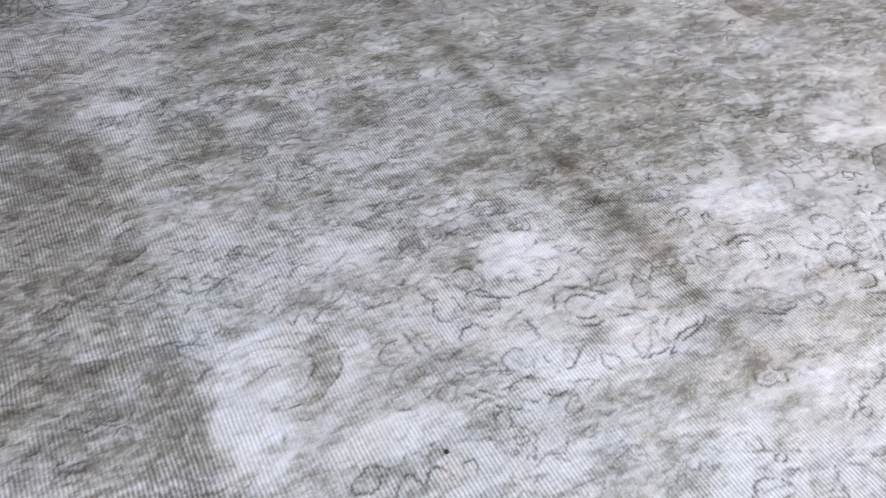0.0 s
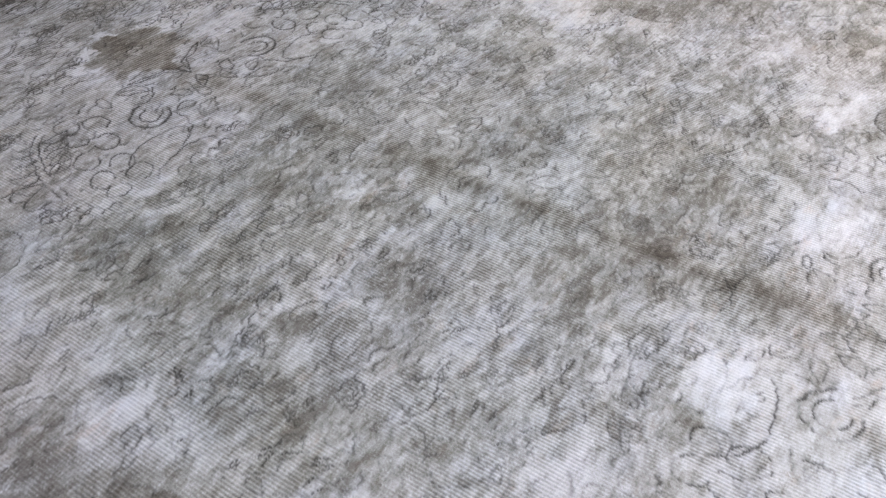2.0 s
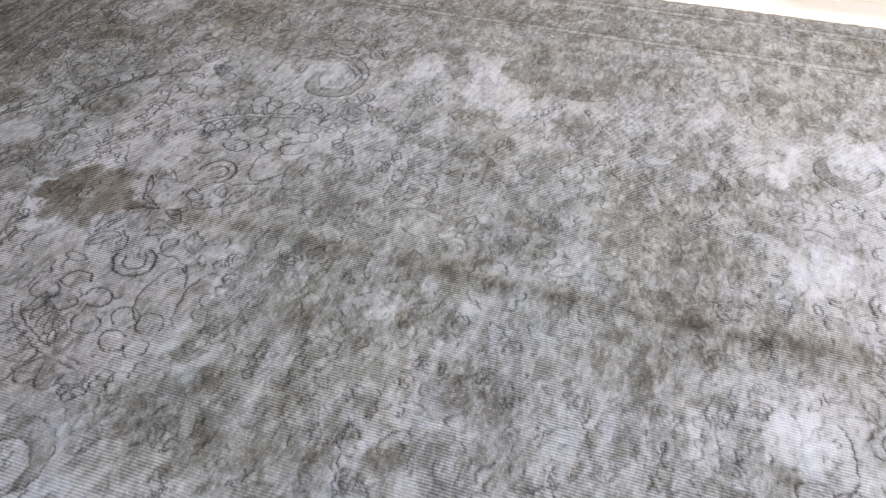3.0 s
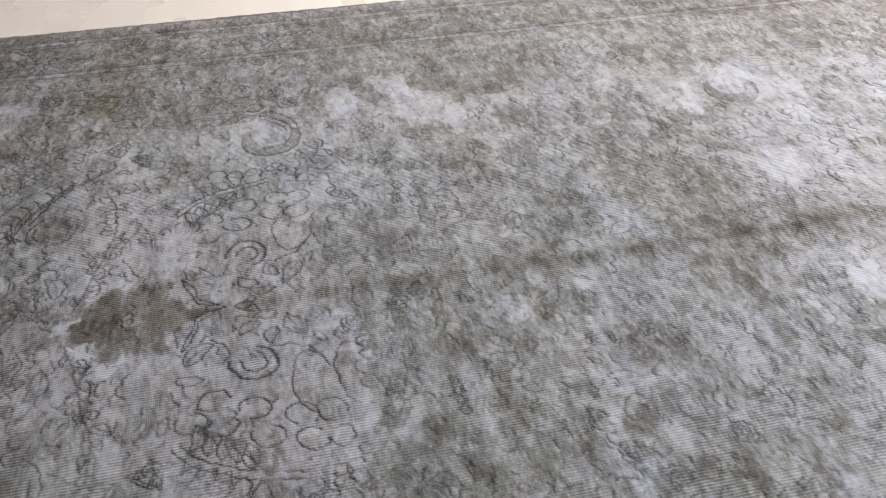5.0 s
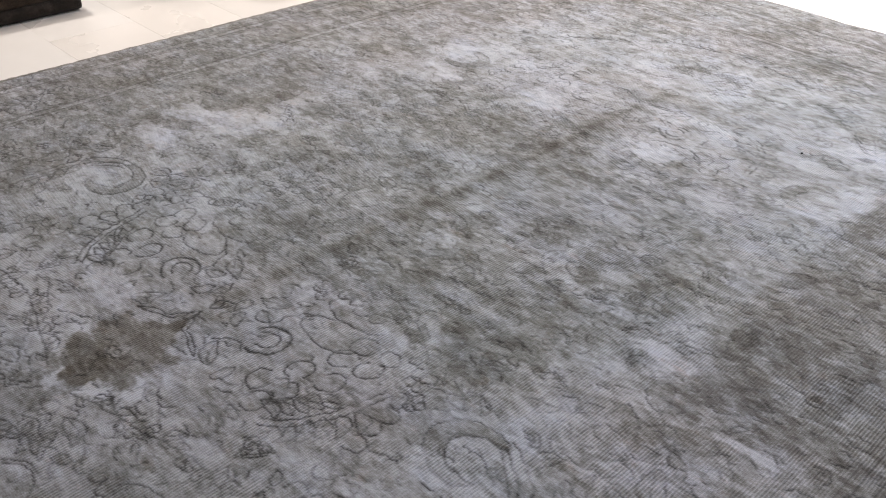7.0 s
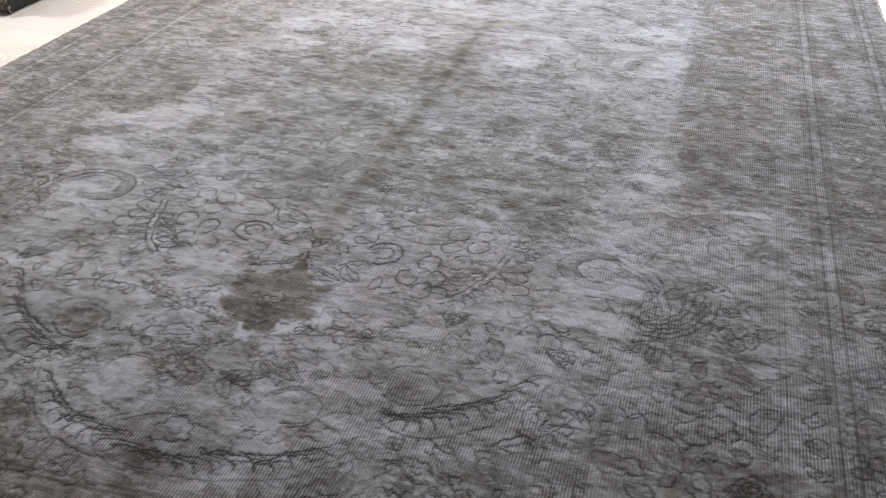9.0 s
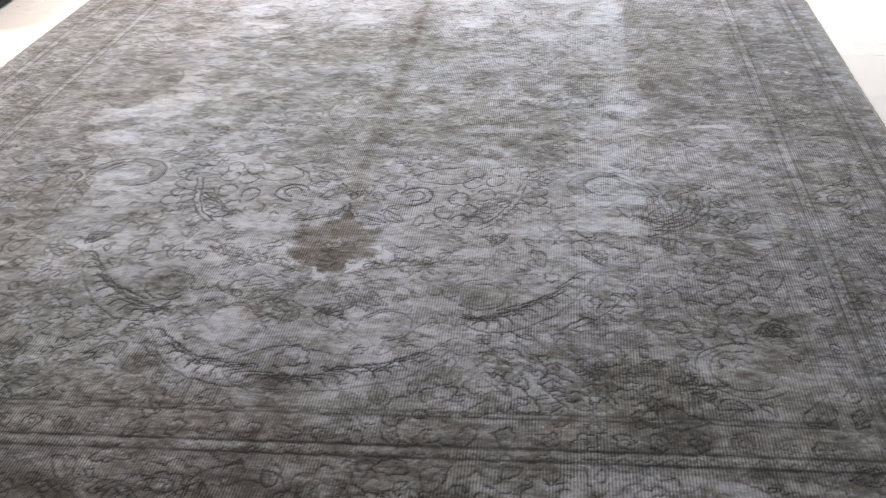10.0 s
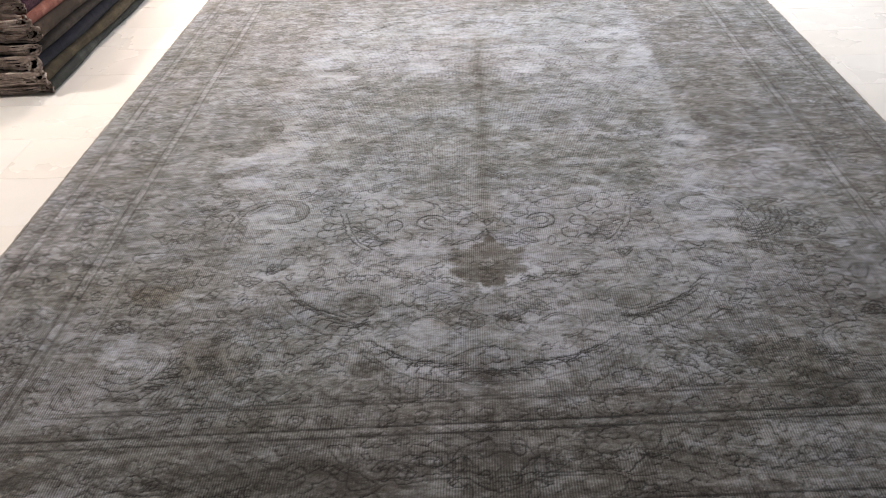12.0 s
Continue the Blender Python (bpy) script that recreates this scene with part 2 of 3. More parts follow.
TH = np.linspace(0, 2 * math.pi, 72)


def rosette(x, y, r, n, a=0.0, amount=0.0, copies=CORNERS):
    """A blossom with uneven petals; part of the outline has worn away."""
    wob = 1 + 0.16 * np.sin(2 * TH + 7 * a) + 0.10 * np.sin(3 * TH + 40 * x)
    rad = (0.74 + 0.26 * np.abs(np.cos(n * TH / 2)) ** 0.7) * wob
    p = turned(np.stack([1.12 * rad * np.cos(TH), 0.88 * rad * np.sin(TH)], 1), x, y, a, r)
    k0 = int(rng.integers(0, 72))
    stroke(np.roll(p[:-1], k0, 0)[: int(rng.integers(54, 71))], 1.0, copies)
    if r > 0.018:
        q = turned(np.stack([1.2 * np.cos(TH), 0.8 * np.sin(TH)], 1), x, y, a, 0.34 * r)
        stroke(q[: int(rng.integers(40, 72))], 0.8, copies)
        filled(q, 0.5 * amount, copies)
    filled(p, amount, copies)


def leaf(x, y, length, a, bend=0.3, amount=0.0, teeth=0, copies=CORNERS):
    t = np.linspace(0, 1, 26)
    w = 0.24 * np.sin(math.pi * t ** 0.8) * (1 + (0.22 * np.abs(np.sin(teeth * math.pi * t)) if teeth else 0))
    c = bend * np.sin(math.pi * t) * 0.5
    up, down = np.stack([t, c + w], 1), np.stack([t, c - w], 1)
    p = turned(np.r_[up, down[::-1]], x, y, a, length)
    stroke(p, 0.95, copies)
    filled(p, amount, copies)
    if length > 0.05:
        stroke(turned(np.stack([t[2:-4], c[2:-4]], 1), x, y, a, length), 0.6, copies)


def curl(x, y, r, a, turns=1.1, hand=1, copies=CORNERS):
    t = np.linspace(0, 1, 40)
    th = hand * turns * 2 * math.pi * t
    stroke(turned(np.stack([(1 - 0.75 * t) * np.cos(th) - 1, (1 - 0.75 * t) * np.sin(th)], 1), x, y, a, r), 0.95, copies)


def squiggle(x, y, length, a, copies=CORNERS, dark=0.8):
    """A short wavering line, the remains of an outline."""
    t = np.linspace(0, 1, 14)
    k, amp = rng.uniform(3, 7), rng.uniform(0.08, 0.25)
    p = np.stack([t - 0.5, amp * np.sin(k * t + rng.uniform(0, 6)) + rng.normal(0, 0.4) * t * (1 - t)], 1)
    stroke(turned(p, x, y, a, length), dark, copies)


def palmette(x, y, r, a, amount=0.1, copies=CORNERS):
    """A fan of lobes over a cup, with two leaves at its foot."""
    t = np.linspace(-0.15 * math.pi, 1.15 * math.pi, 60)
    for k, n in ((1.0, 9), (0.66, 7)):
        rad = k * (0.82 + 0.18 * np.abs(np.cos(n * t / 2)))
        p = turned(np.stack([0.85 * rad * np.cos(t), rad * np.sin(t)], 1), x, y, a, r)
        p = np.r_[p, p[:1]]
        stroke(p, 1.0, copies)
        filled(p, amount if k == 1 else -1.2 * amount, copies)
    rosette(*turned([(0, 0.25)], x, y, a, r)[0], 0.26 * r, 5, a, amount, copies)
    for h in (1, -1):
        fx, fy = turned([(0.25 * h, -0.15)], x, y, a, r)[0]
        leaf(fx, fy, 0.95 * r, a + math.pi / 2 - h * 1.75, 0.5 * h, -0.6 * amount, 4, copies)


def disc(x, y, rx, ry, amount, rings=(1.0, 0.62), copies=CORNERS):
    """A round boss: a shaded ellipse with one or more broken outlines."""
    for k in rings:
        k0 = int(rng.integers(0, 72))
        p = np.stack([x + k * rx * np.cos(TH), y + k * ry * np.sin(TH)], 1)
        p = np.roll(p[:-1], k0, 0)
        stroke(p[: int(rng.integers(18, 34))], 0.95, copies)
        stroke(p[38: int(rng.integers(50, 66))], 0.8, copies)
    filled(np.stack([x + rx * np.cos(TH), y + ry * np.sin(TH)], 1), amount, copies)


def hooks(x, y, a, n, size, hand=1, copies=CORNERS):
    """A row of open hooks, like a cloud's edge."""
    for k in range(n):
        t = np.linspace(-0.3, 3.6, 18)
        p = np.stack([0.5 * np.cos(t), hand * 0.62 * np.sin(t)], 1)
        o = turned([(1.05 * k * size, 0.12 * size * (-1) ** k)], x, y, a)[0]
        stroke(turned(p, *o, a, size), 1.15, copies)


def spray(x, y, a, n, length, spread, copies=CORNERS):
    """A fan of slender leaves from one point, with a stem."""
    for k in range(n):
        b = a + spread * (k / (n - 1) - 0.5)
        m = length * (0.75 + 0.4 * rng.random())
        o = turned([(0.16 * length, 0)], x, y, b)[0]
        leaf(*o, m, b, 0.35 * (1 if b > a else -1), -0.05, 0, copies)
    stroke(turned([(-0.6 * length, 0.04 * length), (0, 0), (0.5 * length, 0)], x, y, a), 1.1, copies, thick=True)


def vine(points, leaves=True, size=0.03, dark=0.8, copies=CORNERS):
    """A smooth stem through the points, with leaflets, curls and small blossoms on both sides."""
    p = np.asarray(points, float)
    for _ in range(4):  # round the corners
        q = np.empty((2 * len(p) - 2, 2))
        q[0::2], q[1::2] = 0.75 * p[:-1] + 0.25 * p[1:], 0.25 * p[:-1] + 0.75 * p[1:]
        p = np.r_[p[:1], q, p[-1:]]
    stroke(p, dark, copies)
    if not leaves:
        return
    d = dense(p)
    for k in range(12, len(d) - 12, int(0.75 * size / 0.0016)):
        a = math.atan2(*(d[k + 5] - d[k - 5])[::-1])
        h = 1 if rng.random() < 0.5 else -1
        kind = rng.random()
        if kind < 0.5:
            leaf(*d[k], size * rng.uniform(0.7, 1.2), a + h * rng.uniform(0.5, 1.1), 0.35 * h, rng.normal(0, 0.08), 0, copies)
        elif kind < 0.75:
            curl(*d[k], 0.42 * size, a + h * math.pi / 2, 1.0, h, copies)
        else:
            o = d[k] + 0.5 * size * np.array([-math.sin(a), math.cos(a)]) * h
            rosette(*o, 0.34 * size, 5, a, rng.normal(0.03, 0.08), copies)


def feather(points, width, hand=1, copies=CORNERS):
    """A broad acanthus scroll: two running lines and a row of curved teeth along one side."""
    p = np.asarray(points, float)
    for _ in range(4):
        q = np.empty((2 * len(p) - 2, 2))
        q[0::2], q[1::2] = 0.75 * p[:-1] + 0.25 * p[1:], 0.25 * p[:-1] + 0.75 * p[1:]
        p = np.r_[p[:1], q, p[-1:]]
    d = dense(p)
    tan = np.gradient(d, axis=0)
    nor = hand * np.stack([-tan[:, 1], tan[:, 0]], 1) / (np.hypot(*tan.T)[:, None] + 1e-9)
    k = np.linspace(0, 1, len(d))
    swell = (0.35 + 0.65 * np.sin(math.pi * k))[:, None] * width
    stroke(d, 0.85, copies)
    for i in range(0, len(d), 12):
        claim(*(d[i] + 0.45 * swell[i] * nor[i]), 0.5 * float(swell[i, 0]))
    u = np.linspace(0, 1, 14)
    for i in range(8, len(d) - 8, max(6, int(0.40 * width / 0.0016))):
        a = math.atan2(*(tan[i])[::-1]) + hand * rng.uniform(0.9, 1.25)
        size = float(swell[i, 0]) * rng.uniform(0.95, 1.35)
        hook = np.stack([u, -hand * 0.40 * u ** 2 + hand * 0.12 * np.sin(5 * u)], 1)
        stroke(turned(hook, *(d[i] + 0.22 * swell[i] * nor[i]), a, size), 1.3, copies)
        stroke(turned(hook[6:] * (0.9, 0.7), *(d[min(i + 5, len(d) - 1)] + 0.10 * swell[i] * nor[i]), a, size), 1.0, copies)


# medallion: a lobed centre, and the pale lens beside the long axis
AXIS = ((1, 1), (1, -1))
for r, n in ((0.27, 16), (0.20, 12), (0.11, 8)):
    rad = 0.88 + 0.12 * np.abs(np.cos(n * TH / 2))
    ring = np.stack([0.95 * r * rad * np.cos(TH), 1.05 * r * rad * np.sin(TH)], 1)
    for k in range(3):
        stroke(ring[24 * k: 24 * k + int(rng.integers(10, 20))], 0.8, ((1, 1),))
rosette(0, 0, 0.06, 8, 0, 0.05, ((1, 1),))
claim(0, 0, 0.10)
disc(0.118, 0.185, 0.050, 0.068, 0.07, (1.0, 0.66))
claim(0.118, 0.185, 0.06)
for k in range(5):
    leaf(0.20 + 0.05 * k, 0.16 + 0.06 * (k % 2), 0.07, 0.7 + 0.5 * k, 0.3, 0.02)
# the pendant: a lobed dark shield with a small flame over it
rosette(0, 0.877, 0.020, 6, 0, 0.14, AXIS)
claim(0, 0.885, 0.13)
for h in (0.5, 1.0):
    vine([(0.004, 0.715), (0.022 * h, 0.735), (0.030 * h, 0.755), (0.075 * h, 0.762), (0.10, 0.79)], False, dark=1.1)
stroke([(0.0, 0.70), (0.012, 0.725), (0.0, 0.742)], 1.1)
for k in range(4):
    leaf(0.02 + 0.018 * k, 0.64 - 0.035 * (k % 2), 0.05, 2.0 - 0.5 * k, 0.3, -0.04)
claim(0, 0.65, 0.06)
# a hooked loop on either side of the axis
t = np.linspace(-0.2, 4.4, 34)
for k in (1.0, 0.56):
    stroke(np.stack([0.158 + 0.042 * k * np.sin(t), 0.664 + 0.040 * k * np.cos(t)], 1), 1.2, thick=k == 1.0)
stroke([(0.125, 0.64), (0.120, 0.60), (0.135, 0.56), (0.17, 0.54), (0.19, 0.53)], 1.1)
stroke([(0.125, 0.70), (0.10, 0.71), (0.085, 0.735)], 1.1)
claim(0.155, 0.655, 0.06)
claim(0.155, 0.555, 0.025)
# petals strung round a feathered leaf
for x, y in ((0.232, 0.735), (0.272, 0.772), (0.292, 0.722), (0.262, 0.672), (0.322, 0.655), (0.284, 0.598), (0.334, 0.588), (0.280, 0.548), (0.336, 0.540)):
    p = np.stack([x + 0.022 * np.cos(TH), y + 0.026 * np.sin(TH)], 1)
    k0 = int(rng.integers(0, 72))
    stroke(np.roll(p[:-1], k0, 0)[:58], 1.2)
    claim(x, y, 0.024)
vine([(0.40, 0.60), (0.385, 0.68), (0.36, 0.74), (0.31, 0.79)], False, dark=1.25)
vine([(0.415, 0.60), (0.40, 0.69), (0.37, 0.75), (0.32, 0.80)], False, dark=1.25)
for k in range(6):
    leaf(0.395 - 0.013 * k, 0.655 + 0.022 * k, 0.055, 2.5 + 0.12 * k, 0.4, -0.05)
    leaf(0.405 - 0.012 * k, 0.665 + 0.022 * k, 0.050, 0.55 + 0.15 * k, -0.4, -0.05)
claim(0.37, 0.71, 0.075)
hooks(0.435, 0.595, 1.4, 4, 0.036, -1)
claim(0.445, 0.65, 0.05)
spray(0.462, 0.430, 0.5, 7, 0.062, 3.6)
spray(0.520, 0.470, 1.2, 4, 0.045, 1.6)
claim(0.48, 0.435, 0.085)
# crescents, and the stems that curl round to them
t = np.linspace(0.34 * math.pi, 1.66 * math.pi, 40)
moon = np.r_[np.stack([0.592 + 0.076 * np.cos(t), 0.588 + 0.068 * np.sin(t)], 1),
             np.stack([0.612 + 0.056 * np.cos(t), 0.588 + 0.046 * np.sin(t)], 1)[::-1]]
stroke(np.r_[moon, moon[:1]], 1.1)
filled(moon, -0.32)
squiggle(0.62, 0.59, 0.05, 0.2)
claim(0.585, 0.588, 0.09)
for w in (0.0, 0.017, 0.03):
    vine([(0.738 - w, 0.84), (0.752 - w, 0.72), (0.742 - w, 0.61 + 0.5 * w), (0.69 - w, 0.545 + w), (0.625, 0.520 + w)], False, dark=1.0)
for k in range(6):
    leaf(0.725, 0.63 + 0.036 * k, 0.05, 2.2 + 0.1 * k, 0.35, 0.0)
for x, y, b in ((0.74, 0.52, 0.6), (0.77, 0.48, 1.2), (0.71, 0.49, 2.0), (0.78, 0.56, 0.1)):
    leaf(x, y, 0.065, b, 0.4, 0.0)
claim(0.725, 0.68, 0.045)
claim(0.755, 0.53, 0.06)
# the cloud-shaped blot
hooks(0.475, 0.765, 0.15, 3, 0.040)
hooks(0.475, 0.83, 0.1, 3, 0.036, -1)
disc(0.525, 0.80, 0.050, 0.030, -0.05, (1.0,))
claim(0.52, 0.80, 0.065)
# bosses near the ends of the field
disc(0.330, 1.040, 0.056, 0.050, -0.05, (1.0, 0.70))
claim(0.33, 1.04, 0.07)
hooks(0.205, 1.035, 0.0, 3, 0.030)
claim(0.235, 1.04, 0.04)
disc(0.160, 1.145, 0.052, 0.046, 0.04, (1.0, 0.86))
claim(0.16, 1.145, 0.06)
disc(0.0, 1.276, 0.118, 0.072, -0.04, (1.0, 0.88), AXIS)
rosette(0, 1.240, 0.032, 7, 0, 0.06, AXIS)
claim(0, 1.27, 0.125)
for x, y, b in ((0.06, 1.05, 0.2), (0.09, 1.09, 2.6), (0.03, 1.10, 1.2), (0.11, 1.04, 0.9)):
    leaf(x, y, 0.06, b, 0.4, -0.04)
# broad feathered scrolls: two garlands that meet under the ring
feather([(0.585, 0.93), (0.545, 1.02), (0.49, 1.10), (0.42, 1.155), (0.345, 1.165), (0.305, 1.13)], 0.085, 1)
feather([(0.315, 1.175), (0.285, 1.235), (0.23, 1.29), (0.16, 1.318), (0.08, 1.33), (0.0, 1.332)], 0.080, 1)
vine([(0.66, 0.90), (0.63, 1.00), (0.60, 1.07), (0.53, 1.13)], size=0.034)
for x, y, r, b in ((0.706, 1.113, 0.034, 0.3), (0.41, 1.23, 0.030, 0.1), (0.29, 1.335, 0.028, 0.5), (0.50, 1.30, 0.030, 0.2), (0.60, 1.20, 0.032, 0.9), (0.62, 1.32, 0.026, 0.2)):
    rosette(x, y, r, 6, b, 0.05)
    claim(x, y, r + 0.006)
disc(0.290, 1.285, 0.036, 0.026, -0.12, (1.0,))
for k in range(5):
    vine([(0.36 + 0.09 * k, 1.20 + 0.03 * (k % 2)), (0.40 + 0.09 * k, 1.26), (0.37 + 0.09 * k, 1.30), (0.42 + 0.09 * k, 1.35)], size=0.034, dark=0.9)
for x, y in ((0.205, 0.49), (0.215, 0.57)):  # the hook in each pale panel
    t = np.linspace(-0.5, 3.9, 26)
    stroke(np.stack([x + 0.07 * np.cos(t), y + 0.035 * np.sin(t)], 1)[4:], 1.1)
hooks(0.14, 0.455, 0.2, 4, 0.030)
claim(0.21, 0.52, 0.07)
# stems
vine([(0.06, 0.40), (0.22, 0.40), (0.34, 0.44), (0.42, 0.52)], size=0.036)
vine([(0.05, 0.98), (0.18, 0.94), (0.36, 0.90), (0.46, 0.94)], size=0.036)
vine([(0.30, 0.06), (0.42, 0.18), (0.40, 0.34), (0.56, 0.36), (0.66, 0.40)], size=0.034)
vine([(0.05, 0.30), (0.24, 0.26), (0.34, 0.34)], size=0.032)
feather([(0.68, 0.02), (0.60, 0.12), (0.66, 0.22)], 0.045, 1)
# corner piece: stepped brackets and a large rosette in concentric rings
for k in range(4):
    e = 0.011 * k
    stroke([(0.775, 1.285 + e), (0.708 + e, 1.285 + e), (0.714 + e, 1.375)], 1.1, thick=k % 2 == 0)
for k in range(3):
    stroke([(0.566 + 0.012 * k, 0.96), (0.568 + 0.012 * k, 1.16), (0.572 + 0.012 * k, 1.37)], 0.7)
for k in (1.0, 0.72):
    stroke(np.stack([0.835 + 0.088 * k * np.cos(TH), 1.235 + 0.080 * k * np.sin(TH)], 1)[8:58], 0.85)
rosette(0.835, 1.235, 0.042, 7, 0.2, 0.08)
claim(0.835, 1.235, 0.095)
for k in range(5):
    t = np.linspace(-0.4, 1.5, 30)
    stroke(np.stack([0.72 + (0.13 - 0.016 * k) * np.sin(t), -0.60 - (0.17 - 0.014 * k) * np.cos(t)], 1), 1.0, ((-1, 1), (-1, -1)))


def scatter(x0, x1, y0, y1, radii, tries, sparse=None):
    """Fills what is left with blossoms, leaves and curls that keep clear of one another."""
    for r in radii:
        for _ in range(tries):
            x, y = rng.uniform(x0, x1), rng.uniform(y0, y1)
            if any((x - a) ** 2 + (y - b) ** 2 < (0.92 * (r + c)) ** 2 for a, b, c in taken):
                continue
            if sparse and rng.random() < sparse(x, y):
                continue
            claim(x, y, r)
            kind, a = rng.random(), rng.uniform(0, 2 * math.pi)
            amount = rng.normal(-0.01, 0.07)
            if r < 0.013:
                squiggle(x, y, 2.6 * r, rng.normal(0, 0.6), dark=rng.uniform(0.5, 1.0))
            elif kind < 0.20:
                rosette(x, y, r, int(rng.integers(5, 8)), a, amount)
            elif kind < 0.62:
                leaf(x - r * math.cos(a), y - r * math.sin(a), 2 * r, a, rng.uniform(-0.5, 0.5), amount, int(rng.integers(0, 5)))
            elif kind < 0.70 and r < 0.026:
                curl(x + 0.6 * r * math.cos(a), y + 0.6 * r * math.sin(a), 0.8 * r, a, 1.2, 1 if rng.random() < 0.5 else -1)
            elif r > 0.03 and kind < 0.85:
                palmette(x, y, 0.85 * r, a, amount)
            elif kind < 0.92:
                for k in range(5):
                    squiggle(x + 0.6 * r * rng.normal(), y + 0.6 * r * rng.normal(), 1.3 * r, rng.normal(0, 0.7))
            else:
                for k in range(4):
                    rosette(x + 0.55 * r * math.cos(a + 1.57 * k), y + 0.55 * r * math.sin(a + 1.57 * k), 0.45 * r, 4, a, amount)


scatter(0.015, FX - 0.01, 0.015, FY + 0.02, (0.034, 0.024, 0.017, 0.012, 0.009, 0.006), 900,
        lambda x, y: 0.90 if (x / 0.60) ** 2.5 + (y / 0.50) ** 2.5 > 1 and y < 1.0 else 0.1)
# band between field and inner guard
scatter(FX + 0.025, TX - 0.02, 0.02, TY - 0.02, (0.045, 0.028, 0.018, 0.012, 0.008), 420)
scatter(0.02, FX, FY + 0.03, TY - 0.01, (0.028, 0.018, 0.012, 0.008), 300)
for along, mid, n in ((TY, 0.5 * (TX + GX), 22), (TX, 0.5 * (TY + GY), 15)):  # small blossoms in the guard
    for k in range(n):
        at = (mid, (k + 0.5) * along / n)
        rosette(*(at if n == 22 else at[::-1]), 0.020, 5, 0.4 * k, 0.06 * (-1) ** k)
        claim(*(at if n == 22 else at[::-1]), 0.024)
# main border: palmettes and ringed blossoms on a winding stem
for along, mid, size in ((OY, (GX + OX) / 2, 7), (GX, (GY + OY) / 2, 4)):
    for k in range(size):
        s = (k + 0.5) * along / size
        at = (mid, s) if size == 7 else (s, mid)
        face = (0 if k % 2 else math.pi) - (math.pi / 2 if size == 7 else 0)
        (palmette if k % 2 == 0 else rosette)(*((*at, 0.080, face, 0.06) if k % 2 == 0 else (*at, 0.060, 8, 0.0, -0.10)))
        claim(*at, 0.09 if k % 2 == 0 else 0.065)
    stem = [(mid + 0.075 * math.cos(math.pi * k), k * along / size) for k in range(size + 1)]
    vine(stem if size == 7 else [(b, a) for a, b in stem], size=0.036)
disc(0.0, 1.590, 0.095, 0.080, -0.05, (1.0, 0.8, 0.45), AXIS)
palmette((GX + OX) / 2, (GY + OY) / 2, 0.09, -math.pi / 4, 0.08)
claim((GX + OX) / 2, (GY + OY) / 2, 0.10)
scatter(GX + 0.02, OX - 0.02, 0.02, OY - 0.02, (0.034, 0.021, 0.012, 0.009), 420)
scatter(0.02, GX, GY + 0.02, OY - 0.02, (0.034, 0.021, 0.012, 0.009), 300)
scatter(OX + 0.02, HW - 0.02, 0.02, HL - 0.02, (0.018, 0.012), 260)
scatter(0.02, OX, OY + 0.03, HL - 0.02, (0.022, 0.014), 220)
# guard stripes: paired lines with a running zigzag
for a, b in ((TX - 0.006, TY - 0.006), (TX + 0.006, TY + 0.006), (GX - 0.013, GY - 0.013), (GX + 0.013, GY + 0.013), (OX - 0.014, OY - 0.014), (OX + 0.014, OY + 0.014)):
    thin = 0.65 if a < GX - 0.05 else 1.0
    stroke([(a, 0), (a, b)], thin, thick=thin == 1.0, straight=True)
    stroke([(0, b), (a, b)], thin, thick=True, straight=True)
for a, b in ((GX, GY), (OX, OY)):
    z = np.arange(0, b, 0.012)
    stroke(np.stack([a + 0.005 * (-1.0) ** np.arange(len(z)), z], 1), 0.7)
    z = np.arange(0, a, 0.012)
    stroke(np.stack([z, b + 0.005 * (-1.0) ** np.arange(len(z))], 1), 0.7)

# stray knots: short broken ends of outlines all over
for _ in range(3600):
    squiggle(rng.uniform(-HW, HW), rng.uniform(-HL, HL), rng.uniform(0.015, 0.045), rng.normal(0, 0.6), ((1, 1),), rng.uniform(0.25, 0.8))
for _ in range(4200):
    x, y, a = rng.uniform(-HW, HW), rng.uniform(-HL, HL), rng.normal(0, 0.7)
    t = np.linspace(0, 1, 8)
    bow = rng.normal(0, 0.5)
    stroke(turned(np.stack([t, bow * t * (1 - t)], 1), x, y, a, rng.uniform(0.006, 0.022)), rng.uniform(0.3, 0.85), ((1, 1),))
# pale ends: places where a bared weft shows as a light thread
bared = np.zeros((NY, NX))
for _ in range(5600):
    x, y, a = rng.uniform(-HW, HW), rng.uniform(-HL, HL), rng.choice([0.0, 0.0, 1.57]) + rng.normal(0, 0.5)
    t = np.linspace(0, 1, 8)
    stroke(turned(np.stack([t, rng.normal(0, 0.6) * t * (1 - t)], 1), x, y, a, rng.uniform(0.006, 0.034)), rng.uniform(0.3, 1.0), ((1, 1),), into=bared)
for k in range(14):  # the pale frayed rim of the dark pendant
    t = np.linspace(0, 1, 14)
    a = 0.15 + 0.205 * k
    stroke(np.stack([(0.122 + 0.012 * np.sin(9 * t + k)) * np.cos(a + 0.22 * t), 0.875 + (0.105 + 0.014 * np.cos(8 * t + 2 * k)) * np.sin(a + 0.22 * t)], 1), 1.0, ((1, 1),), thick=True, into=bared)

# wear, dye and fading, plus a shaded end and yarn highlights put into the tone
X, Y = U + CX, V + CY


def spot(x, y, rx, ry):
    """A worn or stained place with a ragged outline."""
    d = ((X - x) / rx) ** 2 + ((Y - y) / ry) ** 2
    return smooth01((1.25 - d + 2.4 * (ragged - 0.5) + 1.3 * (streak - 0.5)) / 0.75)


